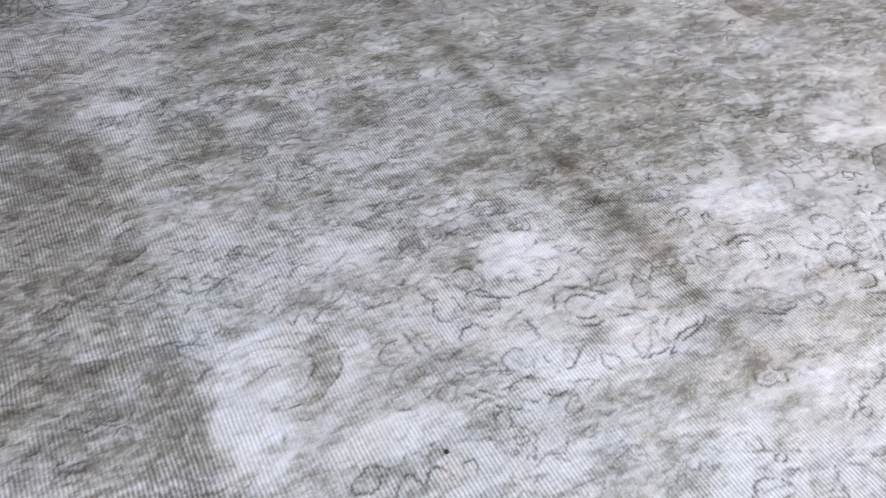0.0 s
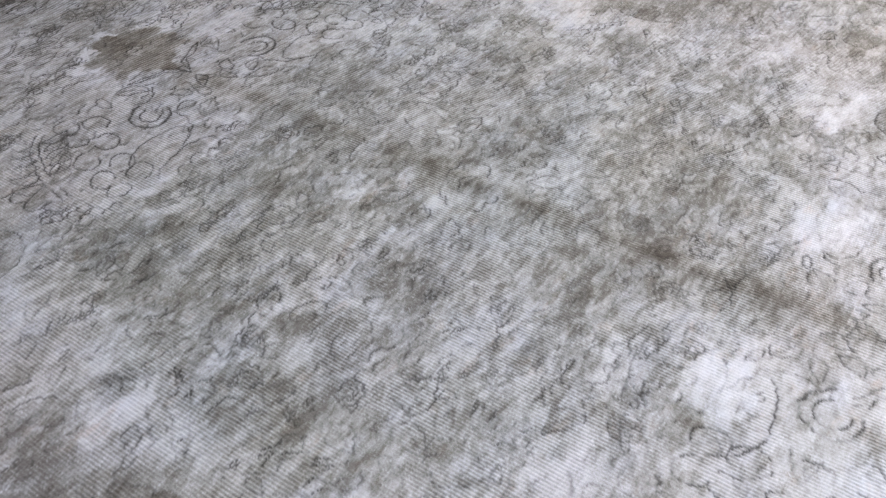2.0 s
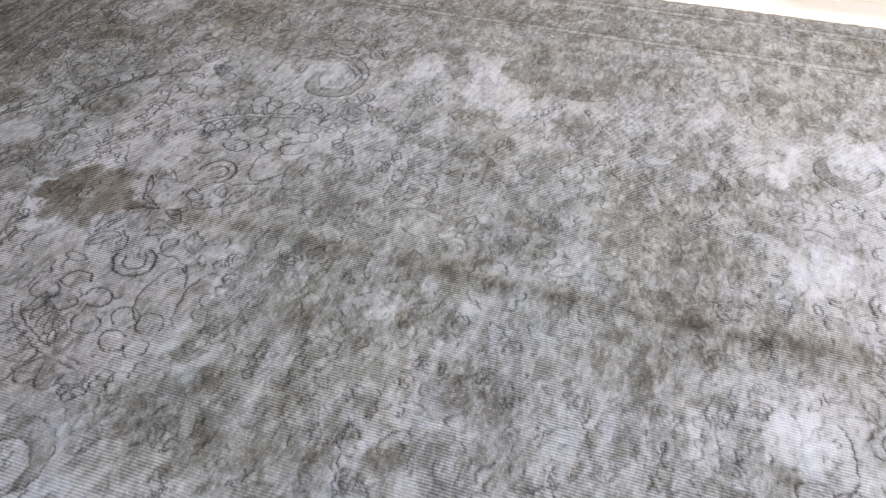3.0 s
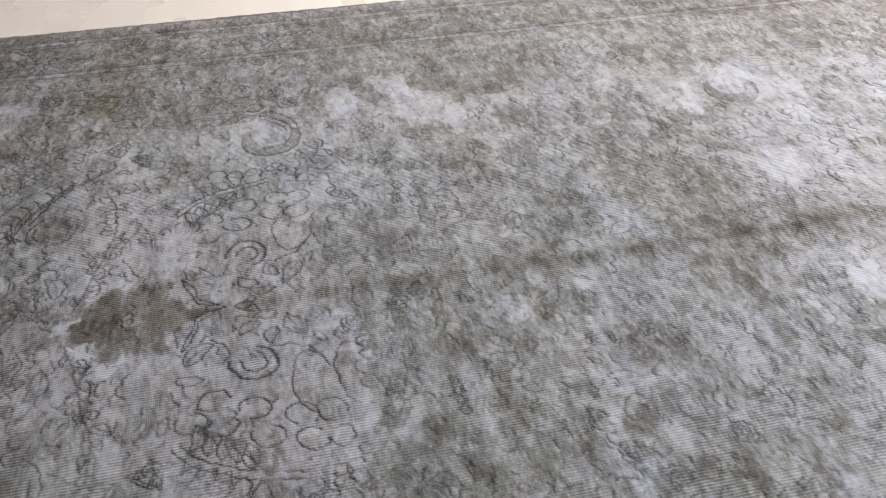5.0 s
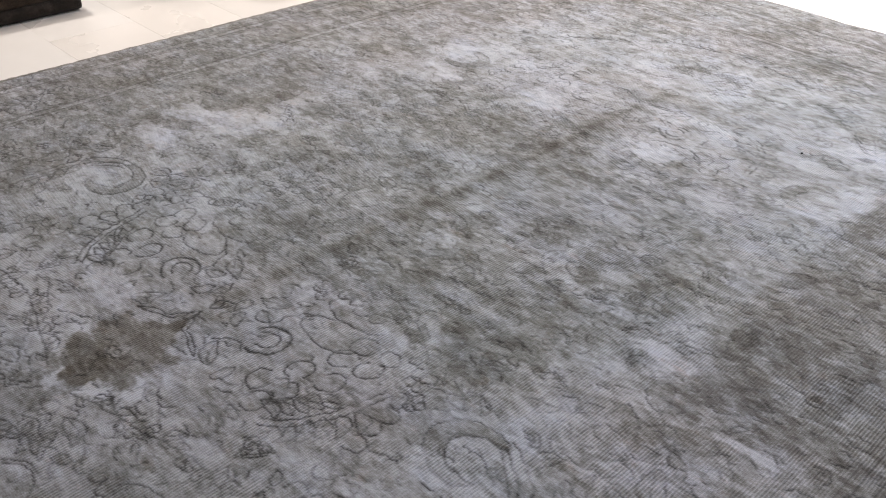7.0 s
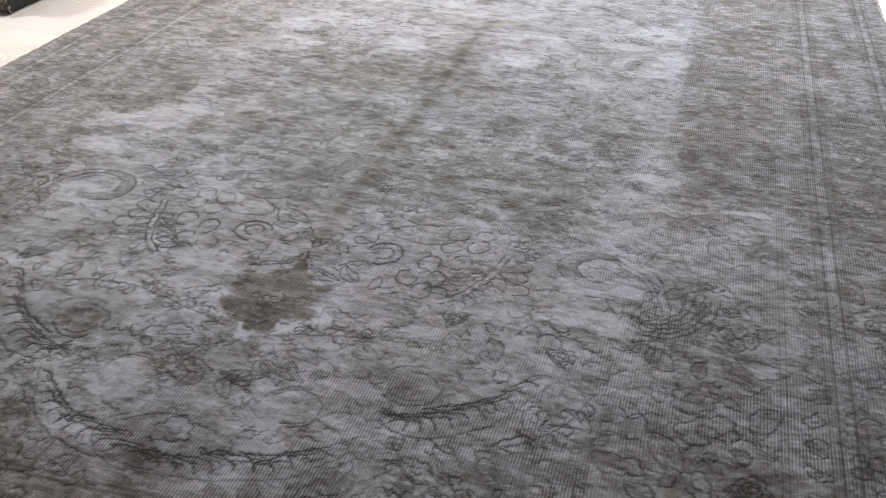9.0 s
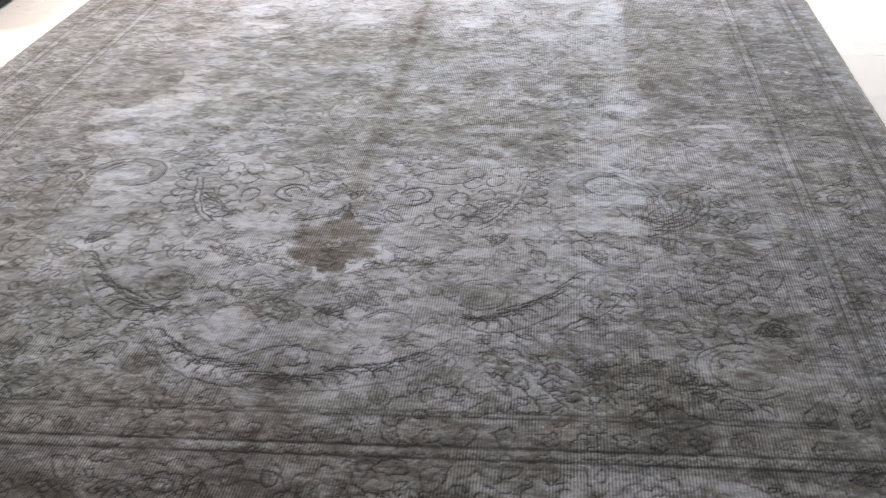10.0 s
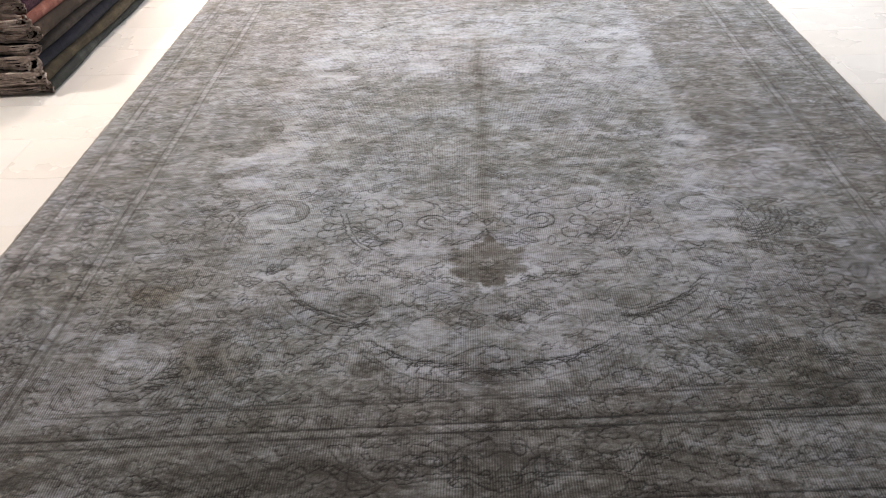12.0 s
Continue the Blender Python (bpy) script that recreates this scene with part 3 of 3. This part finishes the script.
ragged = patchy(0.085, 0.06, 5, 0.7)
streak = patchy(0.075, 0.020, 3, 0.65)
cloud = patchy(0.38, 0.24, 5, 0.62)
blotch = patchy(0.15, 0.12, 4, 0.6)
fine = patchy(0.034, 0.026, 3, 0.75)
fleck = smooth01((patchy(0.040, 0.017, 3, 0.7) - 0.5) / 0.22 + 0.5)
dash = patchy(0.017, 0.0062, 2, 0.7)
knots = rng.random((NY, NX))
out_x, out_y = np.abs(U), np.abs(V)
in_field = smooth01((FX - out_x) / np.where(U > 0, 0.16, 0.035 + 0.14 * smooth01((Y - 2.45) / 0.3)) + 0.5) * smooth01((FY + 0.03 - out_y) / 0.10 + 0.5)
zone = (np.abs(U / 0.62) ** 2.5 + np.abs(V / 0.52) ** 2.5) ** 0.4 + 0.35 * (ragged - 0.5) + 0.25 * (blotch - 0.5)
medallion = smooth01((1.0 - zone) / 0.16 + 0.5)
ring_zone = (1 - medallion) * smooth01((1.03 + 0.2 * (ragged - 0.5) - out_y) / 0.08 + 0.5) * smooth01((0.74 - out_x) / 0.08 + 0.5)
wear_light = 0.45 + 0.13 * (cloud - 0.5) + 0.12 * (blotch - 0.5) + 0.22 * (streak - 0.5) + 0.36 * (fine - 0.5) + 0.15 * (fleck - 0.5)
wear_light += 0.075 * ring_zone - 0.045 * medallion - 0.05 * smooth01((V - 0.93) / 0.08)
# light specks on scattered knots are yarn highlights painted into the tone
wear_light += 0.17 * bared * (0.4 + 1.2 * blotch) + 0.12 * (knots > 0.965) + 0.34 * (dash - 0.5) + 0.14 * (knots - 0.5) + 0.13 * in_field * smooth01((blotch - 0.60) / 0.05)
wear_light += 0.055 * in_field - 0.03 * (1 - in_field)
wear_light += 0.80 * tone * np.clip(0.1 + 1.6 * ragged + 0.5 * (fleck - 0.5), 0, 1.4)
VS = V - 0.045 * U * smooth01((V - 0.95) / 0.45)
lines = np.zeros((NY, NX))
for a, b in ((GX, GY), (OX, OY)):
    for d, other in ((out_x - a, (np.abs(VS) < b)), (np.abs(VS) - b, (out_x < a))):
        for at, how in ((0.013, 1.0), (0.030, 0.5)):
            lines = np.maximum(lines, how * other * np.exp(-((np.abs(d) - at) / 0.0024) ** 2) * np.clip(0.2 + 1.2 * ragged, 0, 1))
        wear_light += other * (0.05 * np.exp(-(d / 0.005) ** 2) * (0.2 + 1.2 * ragged) - 0.09 * np.exp(-((np.abs(d) - 0.022) / 0.010) ** 2) * (0.3 + 1.4 * ragged))
# worn pale places: middle, half sizes, strength
PALE = [(0.225, -0.545, 0.085, 0.075, 1.2), (-0.20, -0.51, 0.070, 0.050, 1.3), (0.56, -0.485, 0.085, 0.045, 1.0), (0.66, -0.63, 0.06, 0.06, 0.8),
        (-0.64, -0.645, 0.060, 0.085, 1.0), (-0.61, -0.54, 0.07, 0.04, 0.9), (-0.50, -0.75, 0.10, 0.03, 0.8), (0.72, -0.31, 0.06, 0.05, 0.7),
        (0.74, 0.40, 0.08, 0.05, 1.0), (0.69, 0.22, 0.09, 0.06, 0.9), (0.60, 0.14, 0.06, 0.03, 0.7), (0.82, 0.27, 0.07, 0.05, 0.8),
        (0.19, 0.79, 0.085, 0.05, 1.0), (0.41, 0.785, 0.06, 0.03, 0.7), (-0.60, 0.645, 0.085, 0.028, 1.0), (-0.61, 0.76, 0.09, 0.05, 0.9),
        (-0.42, 0.785, 0.10, 0.04, 0.7), (-0.87, 0.250, 0.09, 0.013, 1.0), (-0.66, 0.150, 0.07, 0.025, 1.0), (0.155, 1.17, 0.065, 0.050, 0.8),
        (0.84, 1.215, 0.09, 0.06, 0.8), (0.78, 1.02, 0.05, 0.05, 0.7), (0.62, 0.63, 0.08, 0.05, 0.6), (-0.30, 0.30, 0.12, 0.025, 0.7)]
pale = np.zeros((NY, NX))
for x, y, rx, ry, how in PALE:
    m = spot(x + CX, y + CY, rx, ry)
    pale += how * m
    wear_light += 0.27 * how * m
for x, y, rx, ry in ((0.118, 0.185, 0.05, 0.065), (-0.118, 0.20, 0.04, 0.05), (-0.80, 1.19, 0.07, 0.05), (-0.48, 0.10, 0.09, 0.03), (0.30, -0.70, 0.20, 0.05),
                     (-0.15, -0.75, 0.15, 0.05), (0.10, -0.95, 0.30, 0.06), (-0.55, -0.92, 0.10, 0.10), (0.55, 0.92, 0.10, 0.03), (-0.25, 0.90, 0.10, 0.03), (-0.62, 1.57, 0.22, 0.10), (-0.85, 0.45, 0.10, 0.14)):
    wear_light += 0.13 * spot(x + CX, y + CY, rx, ry)
# darker places: old stains and unworn dye
for x, y, rx, ry, how in ((0.525, 0.80, 0.05, 0.03, 0.8), (0.33, 1.04, 0.05, 0.045, 0.6), (-0.33, 1.04, 0.055, 0.05, 0.8), (0.0, 1.27, 0.10, 0.07, 0.8), (-0.64, 1.29, 0.075, 0.09, 0.6),
                          (0.86, 1.0, 0.06, 0.05, 0.8), (0.65, 1.25, 0.08, 0.08, 0.7), (0.29, 1.29, 0.05, 0.03, 0.8), (0.52, -0.53, 0.035, 0.025, 1.0), (-0.51, -0.56, 0.035, 0.03, 1.0),
                          (-0.73, -0.63, 0.03, 0.13, 0.9), (-0.80, -0.05, 0.09, 0.20, 0.2), (0.0, -0.56, 0.06, 0.08, 0.7), (-0.30, 0.65, 0.10, 0.05, 0.5), (0.0, 1.58, 0.10, 0.07, 0.7), (0.42, 1.64, 0.22, 0.09, 0.9)):
    wear_light -= 0.16 * how * spot(x + CX, y + CY, rx, ry)
wear_light -= 0.05 * smooth01((-0.69 - U) / 0.025 + 0.5) * smooth01((0.24 - V) / 0.06) + 0.05 * smooth01((VS - 1.385) / 0.02 + 0.5) * smooth01((1.05 - out_x) / 0.02)
wear_light = np.where(wear_light > 0.62, 0.62 + (0.54 + 0.36 * smooth01((Y - 2.1) / 0.5)) * (wear_light - 0.62), wear_light)
# shade over the near end, put into the pile tone
wear_light -= 0.045 * smooth01((Y - 3.85) / 0.3)
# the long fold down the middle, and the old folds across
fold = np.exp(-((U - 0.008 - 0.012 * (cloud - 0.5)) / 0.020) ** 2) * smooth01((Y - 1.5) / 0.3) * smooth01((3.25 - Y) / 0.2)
wear_light -= 0.27 * fold * np.clip(0.55 + 1.6 * (ragged - 0.45) + 1.0 * (streak - 0.5), 0, 1.4) + 0.05 * np.exp(-((U - 0.01) / 0.06) ** 2) * smooth01((3.25 - Y) / 0.2)
wear_light -= 0.07 * np.exp(-((U - 0.010) / 0.045) ** 2) * smooth01((Y - 3.35) / 0.12)
for y in (1.62, 2.42, 3.36):
    wear_light -= 0.03 * np.exp(-((Y - y) / 0.03) ** 2)
pu, pv = U, V - 0.872
pr, pa = np.hypot(pu / 0.112, pv / 0.084), np.arctan2(pv, pu)
point = np.exp(-((np.abs(pu)) / 0.028) ** 2) * (0.22 * (pv > 0) + 0.16 * (pv < 0))
lobes = 0.98 + point - 0.10 * np.cos(6 * pa) + 0.05 * np.cos(13 * pa + 1) + 1.0 * (ragged - 0.5) + 0.25 * (fine - 0.5)
pend_wear = smooth01((lobes - pr) / 0.20 + 0.5) * np.clip(0.10 + 1.3 * ragged + 0.9 * (fine - 0.5), 0, 1.15)
rim = smooth01((lobes + 0.34 - pr) / 0.12) * smooth01(pv / 0.05 + 0.5) * (1 - np.clip(pend_wear, 0, 1))
wear_light += 0.32 * rim * smooth01((fine - 0.4) / 0.15) - 0.36 * pend_wear
brown = np.clip(0.12 + 0.8 * (patchy(0.30, 0.2, 4, 0.6) - 0.5), 0, 1)
brown = np.clip(brown + 0.50 * pend_wear + 0.1 * fold + 0.2 * spot(CX, 3.04, 0.05, 0.08) + 0.35 * spot(CX - 0.64, 3.71, 0.08, 0.10)
                + 0.5 * spot(CX + 0.65, 3.67, 0.09, 0.08) + 0.4 * spot(CX + 0.86, 3.42, 0.07, 0.06) + 0.12 * smooth01((VS - 1.385) / 0.03 + 0.5) + 0.08 * (1 - in_field) - 0.6 * np.clip(wear_light - 0.6, 0, 1), 0, 1)
green = np.clip(0.35 + 1.8 * (patchy(0.45, 0.35, 4, 0.6) - 0.5) + 0.20 * in_field + 0.35 * medallion, 0, 1)
# the drawing fades where the pile is worn through
soft = ink.copy()
for ax in (0, 1):
    soft = np.maximum(0.96 * soft, 0.22 * np.maximum(np.roll(ink, 1, ax), np.roll(ink, -1, ax)))
fade = np.clip(0.80 + 2.0 * (patchy(0.16, 0.10, 4, 0.65) - 0.40), 0.24, 1)
kept = 0.30 + 0.38 * smooth01((Y - 2.7) / 0.4)  # the drawing is better kept towards one end
broken = kept + (1 - kept) * smooth01((patchy(0.040, 0.013, 3, 0.7) - 0.43) / 0.14)
inked = np.clip((0.92 + 0.38 * smooth01((Y - 2.75) / 0.35)) * soft * fade * broken * (0.75 + 0.5 * knots), 0, 1)

inked = np.maximum(inked * (1 - 0.6 * np.clip(pale, 0, 1)), 0.80 * lines)
height = 0.0075 + 0.004 * (patchy(0.5, 0.4, 3) - 0.5) + 0.0022 * fold - 0.0012 * inked - 0.0010 * np.clip(wear_light, 0, 1)
edge_x = 0.003 * (np.interp(gv, np.linspace(-HL, HL, 24), rng.random(24)) - 0.5)
edge_y = 0.035 * (np.interp(gu, np.linspace(-HW, HW, 22), rng.random(22)) - 0.5)
grid = np.stack([X + edge_x[:, None] * (U / HW) ** 3, Y + edge_y[None, :] * np.clip(-V / HL, 0, 1) ** 6, height], -1).reshape(-1, 3)
index = np.arange(NX * NY).reshape(NY, NX)
quads = np.stack([index[:-1, :-1], index[:-1, 1:], index[1:, 1:], index[1:, :-1]], -1).reshape(-1, 4)
border = np.r_[index[0, :], index[1:, -1], index[-1, -2::-1], index[-2:0:-1, 0]]
foot = grid[border].copy()
foot[:, 2] = 0.0005
low = NX * NY + np.arange(len(border))
quads = np.r_[quads, np.stack([border, low, np.roll(low, -1), np.roll(border, -1)], -1)]
verts = np.r_[grid, foot]
shade = np.stack([np.clip(wear_light, 0, 1), inked, brown, green], -1).reshape(-1, 4)
shade = np.r_[shade, shade[border]].astype(np.float32)
me = bpy.data.meshes.new("pile")
me.vertices.add(len(verts))
me.vertices.foreach_set("co", verts.astype(np.float32).ravel())
me.loops.add(4 * len(quads))
me.loops.foreach_set("vertex_index", quads.astype(np.int32).ravel())
me.polygons.add(len(quads))
me.polygons.foreach_set("loop_start", np.arange(0, 4 * len(quads), 4, dtype=np.int32))
me.update(calc_edges=True)
me.attributes.new("weave", "FLOAT_COLOR", "POINT").data.foreach_set("color", shade.ravel())
me.shade_smooth()
me.materials.append(PILE)
rug = tagged(new("area_rug"), "large worn grey overdyed floral rug lying flat on marble", "rug")
pile = new("woven_field", me)
pile.parent = rug
for side in (1, -1):  # overcast edges along the two long sides
    n = 260
    vs, fs = [], []
    for k in range(n + 1):
        v = -HL + 2 * HL * k / n
        r = 0.0048 * (1 + 0.15 * math.sin(1.7 * k) + 0.1 * rng.normal())
        x = CX + side * (HW + 0.001) + side * np.interp(v, gv, edge_x)
        for q in range(6):
            vs.append((x + r * math.cos(q * math.pi / 3), v + CY, 0.0052 + 0.9 * r * math.sin(q * math.pi / 3)))
        if k:
            fs += [(6 * k - 6 + q, 6 * k - 6 + (q + 1) % 6, 6 * k + (q + 1) % 6, 6 * k + q) for q in range(6)]
    cord = new("selvedge", mesh_of("selvedge", vs, fs, BINDING))
    cord.parent = rug


# ---- stacks of folded rugs ----
def folded_rug(mat, width, length, layers, thick, seed):
    """A rug folded twice: two nested bends in section, drawn out along y. Its fold faces -x, its raw end +y. Returns thing, height."""
    r = np.random.default_rng(seed)
    bend = layers * thick * 0.62
    lines = []
    for k in range(2):  # an outer and an inner fold, both open to +x
        rad = bend - k * 1.25 * thick - 0.5 * thick
        front = 1.25 * thick * k + r.uniform(0.0, 0.015) * k + bend
        tail = width - r.uniform(0.0, 0.05)
        t = np.linspace(-math.pi / 2, -3 * math.pi / 2, 13)
        swell = 1 + 0.10 * r.normal()
        wave, lag = 0.35 * thick * r.random(), r.uniform(0, 6)
        pts = [(x, bend - rad + 0.3 * wave * math.sin(24 * x + lag)) for x in np.linspace(tail, front + 0.03, 22)]
        pts += [(front + swell * rad * math.cos(a), bend + 1.06 * rad * math.sin(a)) for a in t]
        pts += [(x, bend + rad - wave * (0.5 + 0.5 * math.sin(21 * x + 2 * lag))) for x in np.linspace(front + 0.03, tail, 22)]
        lines.append(np.array(pts))
    ends = [0.0, 0.015] + [length * k / 18 for k in range(1, 18)] + [length - 0.015, length]
    vs, fs, rims = [], [], []
    for p in lines:
        tan = np.gradient(p, axis=0)
        nor = np.stack([-tan[:, 1], tan[:, 0]], 1) / np.hypot(*tan.T)[:, None]
        n, o = len(p), len(vs)
        slip = 0.010 * np.sin(np.arange(n) * 0.5 + seed) + 0.004 * r.normal(size=n)
        for i, y in enumerate(ends):
            tk = thick * (0.5 if 0 < i < len(ends) - 1 else 0.40)
            sway = 0.007 * math.sin(3.1 * y + seed) + 0.004 * math.sin(9 * y + 2.3 * seed)
            lift = 0.002 * math.sin(5 * y + 2 * seed)
            for sg in (1, -1):
                q = p + sg * tk * nor
                vs += [(q[j, 0] + sway, -y + (slip[j] if i == 0 else 0), max(q[j, 1] + lift, 0.001)) for j in range(n)]
        row = 2 * n
        for i in range(len(ends) - 1):
            a, b = o + i * row, o + (i + 1) * row
            for j in range(n - 1):
                fs += [(a + j, a + j + 1, b + j + 1, b + j), (a + n + j + 1, a + n + j, b + n + j, b + n + j + 1)]
            fs += [(a, b, b + n, a + n), (a + n - 1, a + 2 * n - 1, b + 2 * n - 1, b + n - 1)]
        for a, flip in ((o, 1), (o + (len(ends) - 1) * row, 0)):
            for j in range(n - 1):
                f = (a + j, a + n + j, a + n + j + 1, a + j + 1)
                fs.append(f if flip else f[::-1])
        rims += [[Vector(vs[o + j]) for j in range(n)], [Vector(vs[o + n + j]) for j in range(n)]]
    thing = new("folded_rug")
    body = new("folded_sheet", mesh_of("folded_sheet", vs, fs, mat))
    body.parent = thing
    # raw overcast rim along the visible end
    ev, ef = [], []
    for line_pts in rims:
        base = len(ev)
        for j, c in enumerate(line_pts):
            rad = 0.0056 * (1 + 0.30 * r.normal())
            for q in range(5):
                ev.append((c.x + rad * math.cos(q * 1.2566), c.y + 0.001 + 0.002 * r.normal(), max(0.0006, c.z + rad * math.sin(q * 1.2566))))
            if j:
                o = base + 5 * j
                ef += [(o - 5 + q, o - 5 + (q + 1) % 5, o + (q + 1) % 5, o + q) for q in range(5)]
    hem = new("hem", mesh_of("hem", ev, ef, RAW))
    hem.parent = thing
    return thing, 2 * bend + 0.001


def stack(x, y, width, length, rugs, turn, group, seed):
    """Folded rugs one on another, fold edges along the line at x; turn mirrors the stack to face +x."""
    r = np.random.default_rng(seed)
    z = 0.0005
    for k, (label, mat, layers, thick) in enumerate(rugs):
        thing, h = folded_rug(mat, width + r.uniform(-0.04, 0.04), length + r.uniform(-0.05, 0.05), layers, thick, seed + k)
        dx, dy = abs(r.normal(0, 0.010)) + 0.005 * k, r.normal(0, 0.014) - 0.006 * k
        m = pose(x + turn * dx, y + dy, z, 0, 0, r.normal(0, 0.5))
        thing.matrix_basis = m if turn == 1 else m @ Matrix.Translation((0, -length, 0)) @ pose(0, 0, 0, 0, 0, 180)
        tagged(thing, label, "rug", group)
        z += 0.965 * h


GREY = cloth_material("grey_green_wool", (0.022, 0.025, 0.023), (0.09, 0.095, 0.085), (0.04, 0.044, 0.038))
BROWN = cloth_material("brown_wool", (0.024, 0.016, 0.011), (0.11, 0.075, 0.055), (0.06, 0.04, 0.028))
NAVY = cloth_material("navy_wool", (0.005, 0.006, 0.012), (0.03, 0.034, 0.05), (0.009, 0.011, 0.02))
DARK = cloth_material("dark_brown_wool", (0.013, 0.01, 0.008), (0.05, 0.04, 0.033), (0.024, 0.017, 0.013))
OLIVE = cloth_material("olive_wool", (0.032, 0.025, 0.014), (0.11, 0.09, 0.055), (0.07, 0.055, 0.03))
RUST = cloth_material("rust_wool", (0.17, 0.06, 0.045), (0.36, 0.18, 0.14), (0.24, 0.10, 0.075))
MOSS = cloth_material("moss_wool", (0.012, 0.019, 0.01), (0.07, 0.08, 0.05), (0.024, 0.032, 0.018))
PLUM = cloth_material("plum_wool", (0.022, 0.005, 0.013), (0.09, 0.035, 0.055), (0.04, 0.01, 0.022))
stack(2.42, 2.035, 0.85, 2.2, [
    ("folded grey-green wool rug at the bottom of a stack", GREY, 3, 0.013),
    ("folded olive-brown wool rug in a stack of rugs", OLIVE, 3, 0.012),
    ("folded navy blue wool rug in a stack of rugs", NAVY, 4, 0.013),
    ("folded dark brown wool rug in a stack of rugs", DARK, 3, 0.012),
    ("folded brown wool rug with faded rust pattern", BROWN, 4, 0.013),
    ("folded rust-red worn wool rug in a stack", RUST, 3, 0.013),
    ("folded plum and dark wool rug in a stack", PLUM, 3, 0.012),
    ("folded moss green wool rug in a stack", MOSS, 4, 0.013),
    ("folded dark brown wool rug near the top of a stack", DARK, 3, 0.013),
    ("folded moss green wool rug on top of a stack", MOSS, 3, 0.013)], 1, "rugs of the tall stack", 31)
stack(2.55, 3.95, 0.85, 1.45, [
    ("folded dark brown wool rug at the bottom of a low stack", DARK, 3, 0.013),
    ("folded brown wool rug in a low stack", BROWN, 3, 0.012),
    ("folded dark brown wool rug on a low stack", DARK, 4, 0.013),
    ("folded brown wool rug on top of a low stack", BROWN, 3, 0.012)], 1, "rugs of the low brown stack", 57)
stack(-1.15, 1.75, 0.8, 2.3, [
    ("folded grey-green wool rug under a plum rug", GREY, 3, 0.013),
    ("folded plum-red wool rug on a stack of rugs", PLUM, 4, 0.013),
    ("folded dark brown wool rug on a stack beside the wall", DARK, 3, 0.013)], -1, "rugs of the plum stack", 83)

# a speck of lint on the rug
bm = bmesh.new()
bmesh.ops.create_icosphere(bm, subdivisions=2, radius=0.0032, matrix=pose(0.305, 1.621, 0.0085))
for v in bm.verts:
    v.co.z = 0.0085 + 0.6 * (v.co.z - 0.0085)
    v.co += 0.0007 * noise.noise_vector(v.co * 400)
tagged(part("lint_speck", bm, DARK), "tiny dark speck of lint lying on the rug", "lint")


# ---- floor tiles ----
TW, TL = 0.60, 0.30
tile_meshes = []
for k in range(3):
    bm = box(bmesh.new(), -TW / 2 + 0.0004, TW / 2 - 0.0004, -TL / 2 + 0.0004, TL / 2 - 0.0004, -0.012, 0.0, 0.00015)
    me_t = bpy.data.meshes.new("tile")
    bm.to_mesh(me_t)
    bm.free()
    me_t.materials.append(MARBLE)
    tile_meshes.append(me_t)
tr = random.Random(5)
for j in range(-13, 17):
    for i in range(-5, 9):
        x, y = i * TW + (0.3 if j % 2 else 0.0) - 0.06, 1.69 + j * TL
        if not (RX0 - 0.1 < x < RX1 + 0.1 and RY0 - 0.1 < y < RY1 + 0.1):
            continue
        t = new("tile", tile_meshes[tr.randrange(3)])
        t.location = (x, y, -0.0002 * tr.random())
        t.parent = floor
